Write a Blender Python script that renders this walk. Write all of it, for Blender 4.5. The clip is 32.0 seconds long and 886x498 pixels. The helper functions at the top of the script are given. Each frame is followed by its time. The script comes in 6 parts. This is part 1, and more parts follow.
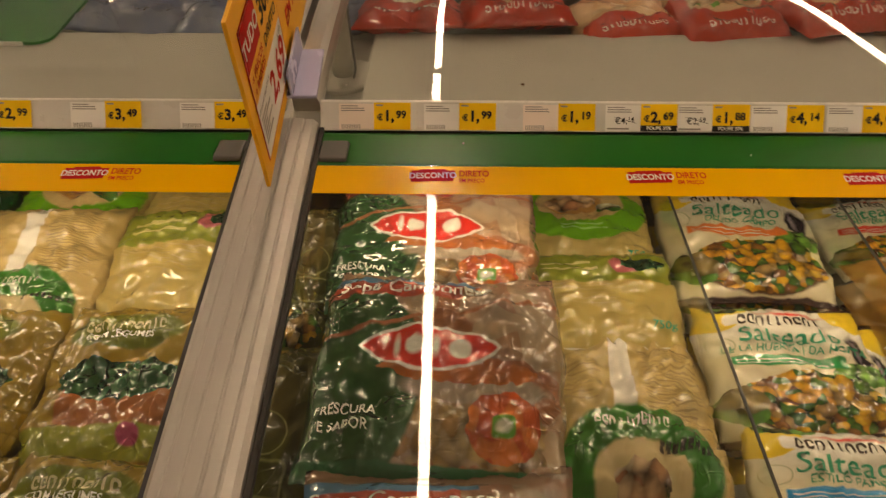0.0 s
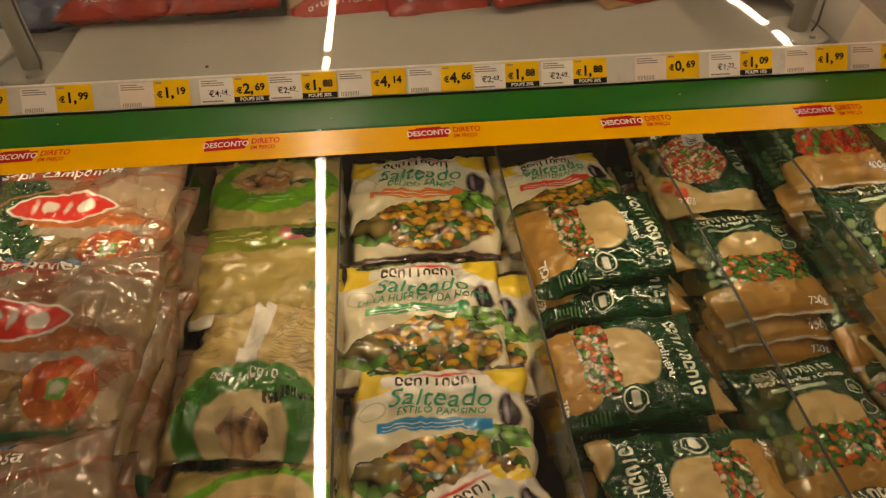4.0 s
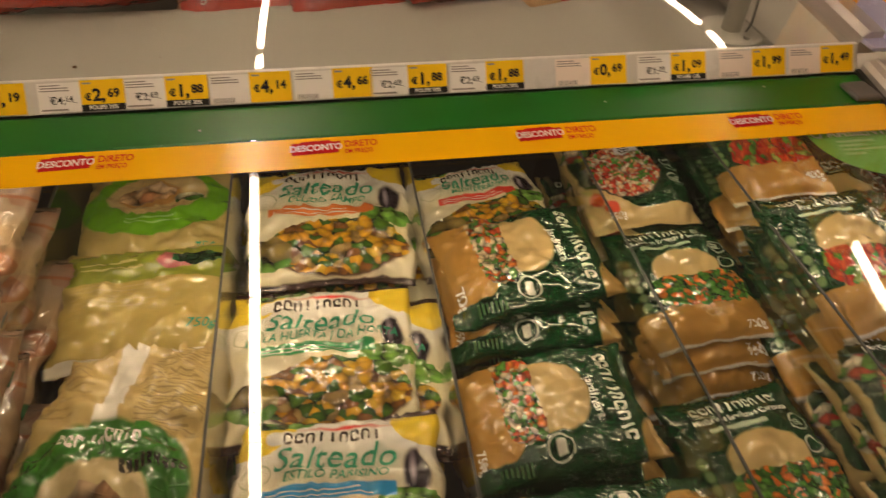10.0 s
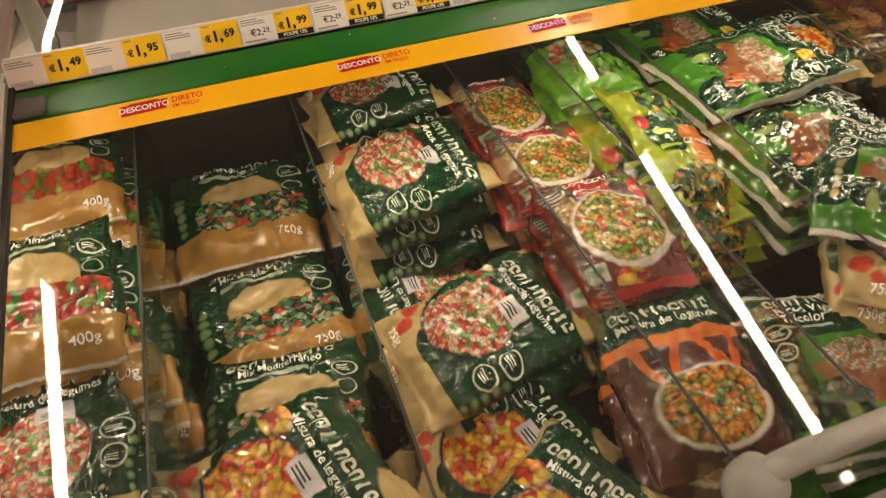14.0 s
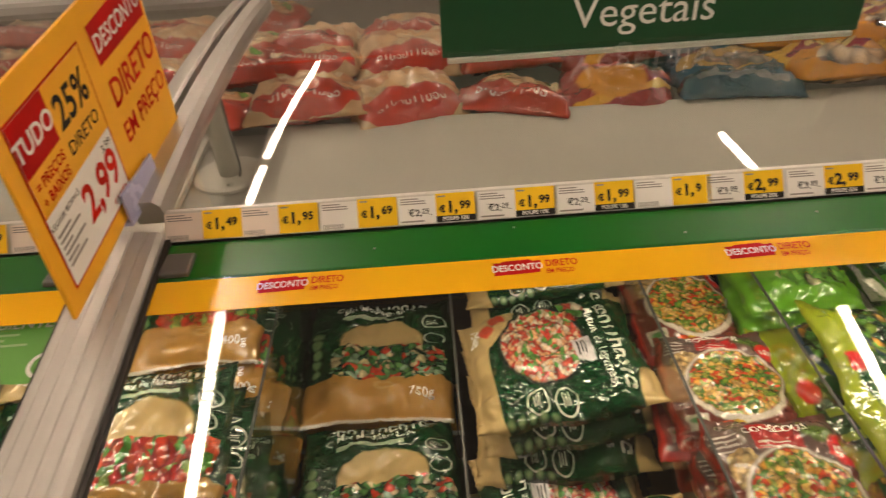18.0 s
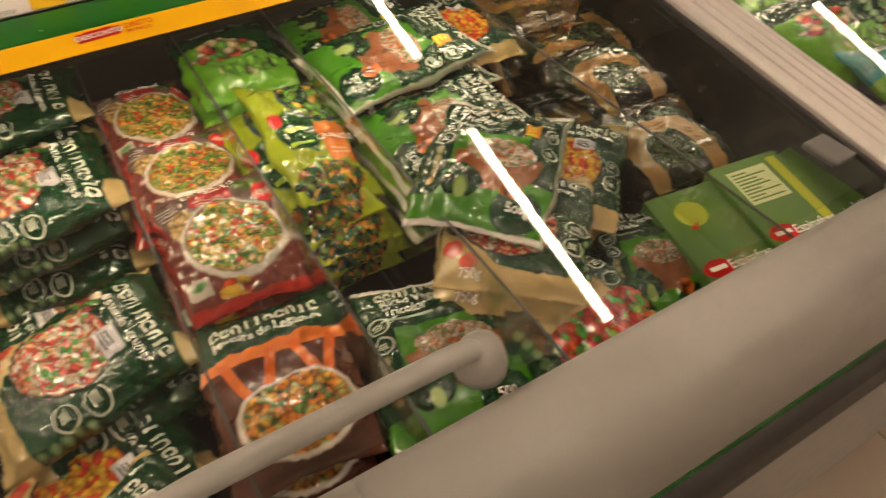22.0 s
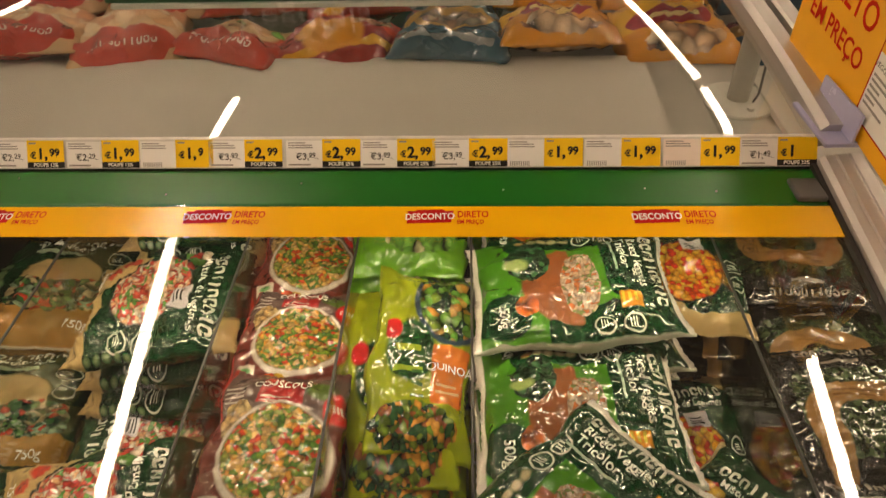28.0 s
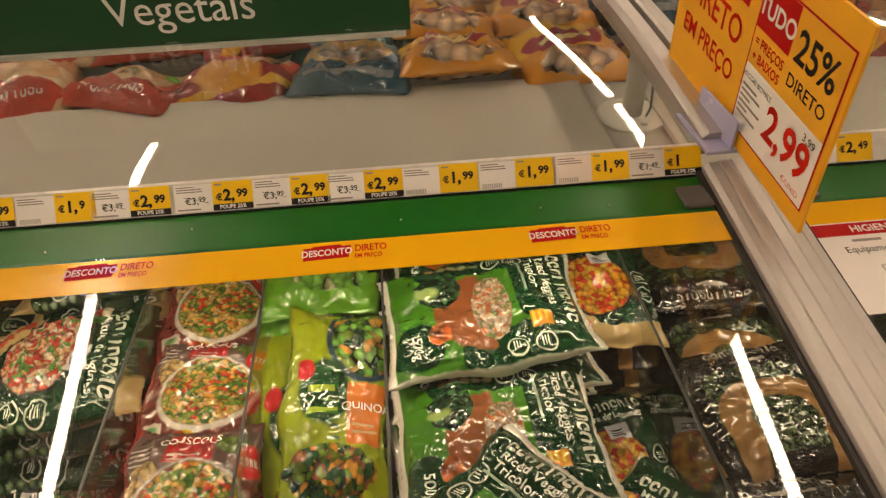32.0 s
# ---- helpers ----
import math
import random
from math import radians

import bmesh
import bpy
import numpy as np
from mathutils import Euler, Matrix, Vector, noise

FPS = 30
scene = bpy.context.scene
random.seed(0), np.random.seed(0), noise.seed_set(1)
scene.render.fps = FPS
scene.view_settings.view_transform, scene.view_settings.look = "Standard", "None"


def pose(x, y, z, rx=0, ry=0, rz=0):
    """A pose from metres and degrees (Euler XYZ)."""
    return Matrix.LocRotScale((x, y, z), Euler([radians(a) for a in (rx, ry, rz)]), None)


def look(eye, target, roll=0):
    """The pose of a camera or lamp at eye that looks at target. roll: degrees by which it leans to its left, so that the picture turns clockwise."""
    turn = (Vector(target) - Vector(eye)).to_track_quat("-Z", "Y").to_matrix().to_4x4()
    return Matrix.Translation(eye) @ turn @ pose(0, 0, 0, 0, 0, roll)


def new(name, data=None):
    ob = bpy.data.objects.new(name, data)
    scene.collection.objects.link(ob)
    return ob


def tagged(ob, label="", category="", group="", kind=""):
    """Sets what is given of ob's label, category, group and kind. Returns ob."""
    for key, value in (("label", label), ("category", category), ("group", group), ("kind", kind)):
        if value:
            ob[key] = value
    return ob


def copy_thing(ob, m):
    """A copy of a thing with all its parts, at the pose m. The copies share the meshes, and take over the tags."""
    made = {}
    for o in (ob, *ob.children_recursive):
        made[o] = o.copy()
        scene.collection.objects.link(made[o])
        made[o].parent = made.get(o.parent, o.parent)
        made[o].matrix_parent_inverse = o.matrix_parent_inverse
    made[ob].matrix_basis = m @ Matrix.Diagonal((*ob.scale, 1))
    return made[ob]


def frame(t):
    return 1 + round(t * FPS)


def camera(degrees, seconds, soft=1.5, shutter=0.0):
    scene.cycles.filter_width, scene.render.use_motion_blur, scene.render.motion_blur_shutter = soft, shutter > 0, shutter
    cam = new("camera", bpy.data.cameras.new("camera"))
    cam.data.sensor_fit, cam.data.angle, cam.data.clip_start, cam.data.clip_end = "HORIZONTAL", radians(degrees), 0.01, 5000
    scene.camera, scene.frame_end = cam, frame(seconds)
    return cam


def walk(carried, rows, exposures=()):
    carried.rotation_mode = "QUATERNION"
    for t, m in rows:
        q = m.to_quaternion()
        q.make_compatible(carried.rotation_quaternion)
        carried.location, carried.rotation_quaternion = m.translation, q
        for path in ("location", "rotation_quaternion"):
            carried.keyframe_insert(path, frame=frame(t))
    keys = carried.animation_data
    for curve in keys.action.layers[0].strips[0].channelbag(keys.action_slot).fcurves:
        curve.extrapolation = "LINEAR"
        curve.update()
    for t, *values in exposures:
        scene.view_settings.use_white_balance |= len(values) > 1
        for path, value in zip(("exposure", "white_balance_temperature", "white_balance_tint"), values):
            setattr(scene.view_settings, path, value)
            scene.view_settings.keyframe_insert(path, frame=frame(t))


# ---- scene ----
EXPOSURES = [(0, -0.52, 6900, 10), (3, -0.52, 6950, 10), (8, -0.53, 6750, 11), (12, 0.0, 6500, 12), (13, 0.08, 6450, 12), (14, 0.14, 6050, 10), (17, -0.02, 5900, 10), (21, 0.28, 6200, 11), (23, 0.1, 6300, 12), (24, 0.1, 6400, 12), (26, -0.04, 6500, 12), (32, -0.12, 6350, 12)]
cam = camera(66.1, 32.0, soft=1.3, shutter=0.35)
PATH = [
    (0, (-1.442, -0.776, 1.564), (-1.458, -0.035, 0.892), -0.3),
    (0.5, (-1.403, -0.740, 1.581), (-1.522, -0.002, 0.916), -3.2),
    (1, (-1.397, -0.718, 1.595), (-1.583, 0.025, 0.953), -3.9),
    (1.5, (-1.384, -0.699, 1.589), (-1.557, 0.051, 0.950), -3.6),
    (2, (-1.346, -0.723, 1.570), (-1.382, 0.041, 0.926), -2.4),
    (2.5, (-1.198, -0.776, 1.589), (-1.133, -0.041, 0.914), -3.3),
    (3, (-1.004, -0.891, 1.583), (-0.910, -0.163, 0.904), -3.4),
    (3.5, (-0.944, -0.897, 1.582), (-0.867, -0.170, 0.899), -2.1),
    (5.5, (-0.916, -0.678, 1.520), (-0.848, 0.065, 0.854), 1.7),
    (6, (-0.912, -0.669, 1.527), (-0.852, 0.089, 0.878), 1.3),
    (6.5, (-0.909, -0.668, 1.530), (-0.863, 0.105, 0.897), 0.9),
    (7, (-0.896, -0.665, 1.532), (-0.855, 0.109, 0.900), 0.1),
    (7.5, (-0.897, -0.668, 1.530), (-0.854, 0.110, 0.904), -0.6),
    (8, (-0.892, -0.683, 1.529), (-0.849, 0.092, 0.899), -1.0),
    (8.5, (-0.888, -0.712, 1.522), (-0.842, 0.066, 0.895), -1.6),
    (9, (-0.877, -0.716, 1.520), (-0.838, 0.051, 0.879), -2.8),
    (9.5, (-0.885, -0.715, 1.515), (-0.819, 0.034, 0.855), -2.2),
    (10, (-0.847, -0.740, 1.506), (-0.707, -0.023, 0.824), 2.7),
    (10.5, (-0.643, -0.855, 1.513), (-0.526, -0.139, 0.825), -3.7),
    (11, (-0.461, -0.971, 1.512), (-0.340, -0.254, 0.825), -4.9),
    (11.5, (-0.366, -1.016, 1.512), (-0.248, -0.298, 0.827), -5.7),
    (12, (-0.240, -0.932, 1.515), (-0.017, -0.257, 0.812), -3.2),
    (12.5, (-0.126, -0.850, 1.510), (0.156, -0.198, 0.806), 0.4),
    (13, (0.054, -0.857, 1.502), (0.331, -0.207, 0.794), -0.2),
    (13.5, (0.273, -0.933, 1.502), (0.514, -0.258, 0.804), -1.1),
    (14, (0.344, -0.897, 1.494), (0.562, -0.213, 0.798), -2.8),
    (14.5, (0.347, -0.785, 1.488), (0.568, -0.103, 0.791), -0.5),
    (16.5, (0.442, -0.697, 1.507), (0.513, 0.018, 0.812), -1.6),
    (17, (0.444, -0.700, 1.522), (0.518, 0.020, 0.832), -1.8),
    (17.5, (0.441, -0.688, 1.543), (0.505, 0.079, 0.905), -1.6),
    (18, (0.414, -0.689, 1.546), (0.422, 0.115, 0.952), -3.8),
    (18.5, (0.362, -0.706, 1.538), (0.268, 0.049, 0.890), -5.2),
    (19, (0.313, -0.738, 1.526), (0.202, -0.015, 0.844), -5.2),
    (19.5, (0.271, -0.760, 1.509), (0.204, -0.086, 0.773), -5.2),
    (20, (0.248, -0.763, 1.500), (0.315, -0.109, 0.747), -4.0),
    (20.5, (0.285, -0.767, 1.506), (0.533, -0.134, 0.772), 0.2),
    (21, (0.414, -0.851, 1.505), (0.689, -0.210, 0.788), -0.9),
    (21.5, (0.639, -1.006, 1.504), (0.941, -0.370, 0.795), -0.9),
    (22, (0.769, -1.038, 1.495), (1.130, -0.443, 0.776), 0.1),
    (22.5, (0.902, -0.898, 1.498), (1.328, -0.351, 0.777), 4.8),
    (23, (0.999, -0.804, 1.491), (1.396, -0.238, 0.767), 4.3),
    (23.5, (1.121, -0.771, 1.493), (1.279, -0.146, 0.728), 3.5),
    (24, (1.199, -0.791, 1.516), (1.109, -0.098, 0.801), 2.7),
    (24.5, (1.200, -0.788, 1.540), (1.003, -0.090, 0.852), -1.4),
    (25, (1.176, -0.756, 1.538), (1.024, -0.006, 0.893), -3.0),
    (25.5, (1.179, -0.735, 1.541), (1.090, 0.029, 0.902), -3.6),
    (27.5, (1.154, -0.737, 1.566), (1.117, -0.020, 0.871), -2.0),
    (28, (1.161, -0.710, 1.574), (1.127, 0.036, 0.908), -1.7),
    (28.5, (1.168, -0.685, 1.572), (1.147, 0.077, 0.925), -1.2),
    (29, (1.154, -0.661, 1.567), (1.121, 0.103, 0.922), -1.1),
    (29.5, (1.169, -0.658, 1.565), (1.130, 0.105, 0.920), -1.4),
    (30, (1.173, -0.654, 1.563), (1.135, 0.107, 0.915), -1.9),
    (30.5, (1.188, -0.670, 1.570), (1.167, 0.093, 0.924), -2.2),
    (31, (1.197, -0.681, 1.574), (1.217, 0.091, 0.938), -2.3),
    (31.5, (1.203, -0.682, 1.572), (1.246, 0.092, 0.940), -2.0),
    (32, (1.212, -0.701, 1.565), (1.270, 0.070, 0.931), -2.0),
]
walk(cam, [(t, look(eye, target, roll)) for t, eye, target, roll in PATH], EXPOSURES)

# world and lights --------------------------------------------------------
world = bpy.data.worlds.new("World")
scene.world = world
world.use_nodes = True
world.node_tree.nodes["Background"].inputs[0].default_value = (1.0, 0.93, 0.82, 1)
world.node_tree.nodes["Background"].inputs[1].default_value = 0.02
TUBE_STRENGTH = 60.0
TUBE_COLOR = (1.0, 0.735, 0.50)
LED_STRENGTH = 52.0
CEIL = 5.6


# node helpers ------------------------------------------------------------
class Mat:
    """A small painter of node materials: masks over the print's own plane, mixed one over another."""

    def __init__(self, name):
        self.m = bpy.data.materials.new(name)
        self.m.use_nodes = True
        self.t = self.m.node_tree
        self.b = self.t.nodes["Principled BSDF"]
        self.col = None
        self.U = self.V = self.P = None

    def node(self, kind, operation="", data_type="", blend_type="", use_clamp=False):
        n = self.t.nodes.new(kind)
        if operation:
            n.operation = operation
        if data_type:
            n.data_type = data_type
        if blend_type:
            n.blend_type = blend_type
        if use_clamp:
            n.use_clamp = True
        return n

    def link(self, a, b):
        if isinstance(a, (int, float)):
            b.default_value = a
        elif isinstance(a, tuple):
            b.default_value = (*a, 1) if len(a) == 3 and len(b.default_value) == 4 else a
        else:
            self.t.links.new(a, b)

    def math(self, op, a, b=0.0, c=0.0, clamp=False):
        n = self.node("ShaderNodeMath", operation=op, use_clamp=clamp)
        for i, v in enumerate((a, b, c)):
            self.link(v, n.inputs[i])
        return n.outputs[0]

    def uv(self):
        n = self.node("ShaderNodeUVMap")
        s = self.node("ShaderNodeSeparateXYZ")
        self.link(n.outputs[0], s.inputs[0])
        self.P, self.U, self.V = n.outputs[0], s.outputs[0], s.outputs[1]
        return self

    def space(self, kind="Object"):
        n = self.node("ShaderNodeTexCoord")
        self.P = n.outputs[kind]
        s = self.node("ShaderNodeSeparateXYZ")
        self.link(self.P, s.inputs[0])
        self.U, self.V = s.outputs[0], s.outputs[1]
        return self

    def scaled(self, x, y, z):
        n = self.node("ShaderNodeMapping")
        self.link(self.P, n.inputs[0])
        n.inputs["Scale"].default_value = (x, y, z)
        return n.outputs[0]

    def noise(self, scale, detail=3, rough=0.55, vec=None, distort=0.0):
        n = self.node("ShaderNodeTexNoise")
        self.link(vec or self.P, n.inputs["Vector"])
        n.inputs["Scale"].default_value, n.inputs["Detail"].default_value = scale, detail
        n.inputs["Roughness"].default_value, n.inputs["Distortion"].default_value = rough, distort
        return n.outputs[0]

    def base(self, c):
        self.col = c
        return self

    def paint(self, mask, c):
        n = self.node("ShaderNodeMix", data_type="RGBA")
        self.link(mask, n.inputs[0])
        self.link(self.col, n.inputs[6])
        self.link(c, n.inputs[7])
        self.col = n.outputs[2]
        return self

    def soft(self, d, edge=0.02):
        """1 where d < 0, with a thin edge."""
        n = self.node("ShaderNodeMapRange")
        self.link(d, n.inputs[0])
        n.inputs[1].default_value, n.inputs[2].default_value = -edge, edge
        n.inputs[3].default_value, n.inputs[4].default_value = 1, 0
        return n.outputs[0]

    def ell(self, cx, cy, rx, ry, edge=0.02):
        dx = self.math("DIVIDE", self.math("SUBTRACT", self.U, cx), rx)
        dy = self.math("DIVIDE", self.math("SUBTRACT", self.V, cy), ry)
        r = self.math("SQRT", self.math("ADD", self.math("MULTIPLY", dx, dx), self.math("MULTIPLY", dy, dy)))
        return self.soft(self.math("SUBTRACT", r, 1.0), edge / min(rx, ry))

    def ring(self, cx, cy, r, w=0.02):
        return self.math("SUBTRACT", self.ell(cx, cy, r, r, 0.008), self.ell(cx, cy, r - w, r - w, 0.008), clamp=True)

    def box(self, x0, y0, x1, y1, r=0.0, edge=0.012):
        dx = self.math("SUBTRACT", self.math("ABSOLUTE", self.math("SUBTRACT", self.U, (x0 + x1) / 2)), (x1 - x0) / 2 - r)
        dy = self.math("SUBTRACT", self.math("ABSOLUTE", self.math("SUBTRACT", self.V, (y0 + y1) / 2)), (y1 - y0) / 2 - r)
        if r:
            dx, dy = self.math("MAXIMUM", dx, 0.0), self.math("MAXIMUM", dy, 0.0)
            d = self.math("SUBTRACT", self.math("SQRT", self.math("ADD", self.math("MULTIPLY", dx, dx), self.math("MULTIPLY", dy, dy))), r)
        else:
            d = self.math("MAXIMUM", dx, dy)
        return self.soft(d, edge)

    def below(self, a, b, edge=0.015):
        """1 below the line v = a + b * u."""
        return self.soft(self.math("SUBTRACT", self.V, self.math("MULTIPLY_ADD", self.U, b, a)), edge)

    def both(self, a, b):
        return self.math("MULTIPLY", a, b)

    def ragged(self, mask, amount=0.35, scale=6.0):
        return self.math("GREATER_THAN", self.math("ADD", mask, self.math("MULTIPLY", self.math("SUBTRACT", self.noise(scale), 0.5), amount * 2)), 0.5)

    def bars(self, x0, y0, x1, y1, count, fill=0.68):
        """A row of plain upright bars, the stand-in for a line of lettering."""
        f = self.math("FRACT", self.math("MULTIPLY", self.math("SUBTRACT", self.U, x0), count / (x1 - x0)))
        cut = self.math("GREATER_THAN", self.noise(2.6 * count / (x1 - x0), 0, 0.5), 0.36)
        return self.both(self.both(self.box(x0, y0, x1, y1, 0.01), self.math("LESS_THAN", f, fill + 0.08)), cut)

    def mark(self, x0, y0, x1, y1, count=10):
        """A word mark drawn as plain rounded shapes: open rings and arches in turn."""
        q = self.math("MULTIPLY", self.math("SUBTRACT", self.U, x0), count / (x1 - x0))
        cu = self.math("SUBTRACT", self.math("FRACT", q), 0.5)
        at = self.math("FLOOR", q)

        def one_of(places):
            m = 0.0
            for p in places:
                m = self.math("ADD", m, self.math("COMPARE", at, float(p), 0.4))
            return m

        odd, thin = one_of((2, 5, 7)), one_of((3, 4, 8))
        cv = self.math("DIVIDE", self.math("SUBTRACT", self.V, (y0 + y1) / 2), y1 - y0)
        au, av = self.math("ABSOLUTE", cu), self.math("ABSOLUTE", cv)
        r = self.math("ADD", self.math("POWER", self.math("DIVIDE", au, 0.43), 3.0), self.math("POWER", self.math("DIVIDE", av, 0.5), 3.0))
        hole = self.math("ADD", self.math("POWER", self.math("DIVIDE", au, 0.19), 3.0), self.math("POWER", self.math("DIVIDE", av, 0.27), 3.0))
        body = self.both(self.math("LESS_THAN", r, 1.0), self.math("GREATER_THAN", hole, 1.0))
        leg = self.both(odd, self.both(self.math("LESS_THAN", au, 0.19), self.math("LESS_THAN", cv, 0.0)))
        lip = self.both(self.math("SUBTRACT", 1.0, odd), self.both(self.both(self.math("LESS_THAN", cv, 0.0), self.math("GREATER_THAN", cv, -0.2)), self.math("GREATER_THAN", cu, 0.1)))
        body = self.both(body, self.math("SUBTRACT", 1.0, self.math("MAXIMUM", leg, lip)))
        stem = self.both(self.math("LESS_THAN", au, 0.13), self.math("LESS_THAN", av, 0.5))
        body = self.math("ADD", self.both(body, self.math("SUBTRACT", 1.0, thin)), self.both(stem, thin), clamp=True)
        return self.both(body, self.box(x0, y0 - 0.1, x1, y1 + 0.1))

    def lines(self, x0, y0, x1, y1, count, fill=0.45):
        """A block of small unreadable print: thin level bars of uneven length."""
        f = self.math("FRACT", self.math("MULTIPLY", self.math("SUBTRACT", self.V, y0), count / (y1 - y0)))
        k = self.math("FLOOR", self.math("MULTIPLY", self.math("SUBTRACT", self.V, y0), count / (y1 - y0)))
        end = self.math("MULTIPLY_ADD", self.math("SINE", self.math("MULTIPLY", k, 5.3)), (x1 - x0) * 0.12, x1 - (x1 - x0) * 0.14)
        m = self.both(self.box(x0, y0, x1, y1, 0.0, 0.004), self.math("LESS_THAN", f, fill))
        return self.both(m, self.math("LESS_THAN", self.U, end))

    def chunks(self, mask, colors, scale=9.0, dark=0.62, stretch=1.0):
        """A picture of mixed cut vegetables under the mask."""
        warp = self.node("ShaderNodeVectorMath", operation="ADD")
        w = self.node("ShaderNodeTexNoise")
        self.link(self.P, w.inputs["Vector"])
        w.inputs["Scale"].default_value = scale * 0.6
        sc = self.node("ShaderNodeVectorMath", operation="SCALE")
        self.link(w.outputs["Color"], sc.inputs[0])
        sc.inputs["Scale"].default_value = 0.16
        mp = self.node("ShaderNodeMapping")
        self.link(self.P, mp.inputs[0])
        mp.inputs["Scale"].default_value = (1, stretch, 1)
        self.link(mp.outputs[0], warp.inputs[0])
        self.link(sc.outputs[0], warp.inputs[1])
        v = self.node("ShaderNodeTexVoronoi")
        self.link(warp.outputs[0], v.inputs["Vector"])
        v.inputs["Scale"].default_value = scale * 1.1
        v.inputs["Randomness"].default_value = 1.0
        s = self.node("ShaderNodeSeparateColor")
        self.link(v.outputs["Color"], s.inputs[0])
        r = self.node("ShaderNodeValToRGB")
        r.color_ramp.interpolation = "CONSTANT"
        e = r.color_ramp.elements
        for i, c in enumerate(colors):
            el = e[i] if i < 2 else e.new(i / len(colors))
            el.position, el.color = i / len(colors), (*c, 1)
        self.link(s.outputs[0], r.inputs[0])
        shade = self.node("ShaderNodeMix", data_type="RGBA", blend_type="MULTIPLY")
        k = self.math("MULTIPLY_ADD", v.outputs["Distance"], -dark * 2.2, 1.3)
        k = self.math("MAXIMUM", self.math("MULTIPLY", k, self.math("MULTIPLY_ADD", self.noise(scale * 0.45), 1.1, 0.52)), 0.06)
        g = self.node("ShaderNodeCombineColor")
        for i in range(3):
            self.link(k, g.inputs[i])
        shade.inputs[0].default_value = 1
        self.link(r.outputs[0], shade.inputs[6])
        self.link(g.outputs[0], shade.inputs[7])
        return self.paint(mask, shade.outputs[2])

    def bump(self, height, strength, dist):
        n = self.node("ShaderNodeBump")
        n.inputs["Strength"].default_value, n.inputs["Distance"].default_value = strength, dist
        self.link(height, n.inputs["Height"])
        self.link(n.outputs[0], self.b.inputs["Normal"])
        return self

    def done(self, rough=0.5, metal=0.0, spec=0.5, coat=0.0):
        if self.col is not None:
            self.link(self.col, self.b.inputs["Base Color"])
        self.link(rough, self.b.inputs["Roughness"])
        self.link(metal, self.b.inputs["Metallic"])
        self.b.inputs["Specular IOR Level"].default_value = spec
        self.b.inputs["Coat Weight"].default_value = coat
        return self.m

    def film(self, gloss=0.2, crinkle=0.55):
        """The print under a glossy film with thin sharp creases and a slack, wavy run."""
        co = self.node("ShaderNodeTexCoord").outputs["Object"]

        def ramp(v, lo, hi, a, b):
            n = self.node("ShaderNodeMapRange")
            self.link(v, n.inputs[0])
            for i, x in enumerate((lo, hi, a, b)):
                n.inputs[i + 1].default_value = x
            return n.outputs[0]

        def turned(x, y, angle):
            mp = self.node("ShaderNodeMapping")
            self.link(co, mp.inputs[0])
            mp.inputs["Scale"].default_value, mp.inputs["Rotation"].default_value = (x, y, 1), (0, 0, angle)
            return mp.outputs[0]

        def ridge(vec, sc, width):
            n = self.math("ABSOLUTE", self.math("SUBTRACT", self.noise(sc, 0, 0.5, vec, 0.35), 0.5))
            return ramp(n, 0.0, width, 1.0, 0.0)

        def fold(vec, sc, width):
            v = self.node("ShaderNodeTexVoronoi")
            v.feature = "DISTANCE_TO_EDGE"
            self.link(vec, v.inputs["Vector"])
            v.inputs["Scale"].default_value = sc
            return ramp(v.outputs["Distance"], 0.0, width, 1.0, 0.0)

        broad, local = self.noise(7.0, 1, 0.5, co), self.noise(26.0, 1, 0.5, co, 0.5)
        loose = ramp(self.noise(11.0, 1, 0.5, co, 0.4), 0.45, 0.60, 0.0, 1.0)
        thin = self.math("ADD", self.math("MULTIPLY", ridge(turned(1.0, 0.45, 0.6), 30.0, 0.045), 0.055), self.math("MULTIPLY", ridge(turned(0.5, 1.0, 0.3), 44.0, 0.06), 0.05))
        thin = self.math("ADD", thin, self.math("MULTIPLY", fold(turned(1.0, 0.7, 0.4), 24.0, 0.10), 0.06))
        thin = self.math("MULTIPLY", thin, self.math("MULTIPLY_ADD", loose, 0.88, 0.12))
        tall = self.math("ADD", self.math("MULTIPLY", broad, 0.9), self.math("MULTIPLY", self.math("MULTIPLY", local, loose), 0.22))
        n = self.node("ShaderNodeBump")
        n.inputs["Strength"].default_value, n.inputs["Distance"].default_value = min(1.0, crinkle * 1.6), 0.030
        self.link(self.math("ADD", tall, thin), n.inputs["Height"])
        self.link(n.outputs[0], self.b.inputs["Coat Normal"])
        self.b.inputs["Coat Weight"].default_value = 1.0
        self.b.inputs["Coat IOR"].default_value = 1.75
        self.b.inputs["Coat Roughness"].default_value = max(0.03, gloss - 0.16)
        soft = self.node("ShaderNodeBump")
        soft.inputs["Strength"].default_value, soft.inputs["Distance"].default_value = 0.3, 0.012
        self.link(self.math("ADD", tall, thin), soft.inputs["Height"])
        self.link(soft.outputs[0], self.b.inputs["Normal"])
        ink = self.node("ShaderNodeMix", data_type="RGBA", blend_type="MULTIPLY")
        ink.inputs[0].default_value, ink.inputs[7].default_value = 1.0, (0.74, 0.74, 0.74, 1)
        self.link(self.col, ink.inputs[6])
        self.link(ink.outputs[2], self.b.inputs["Base Color"])
        self.b.inputs["Roughness"].default_value = 0.45
        self.b.inputs["Specular IOR Level"].default_value = 0.04
        return self.m


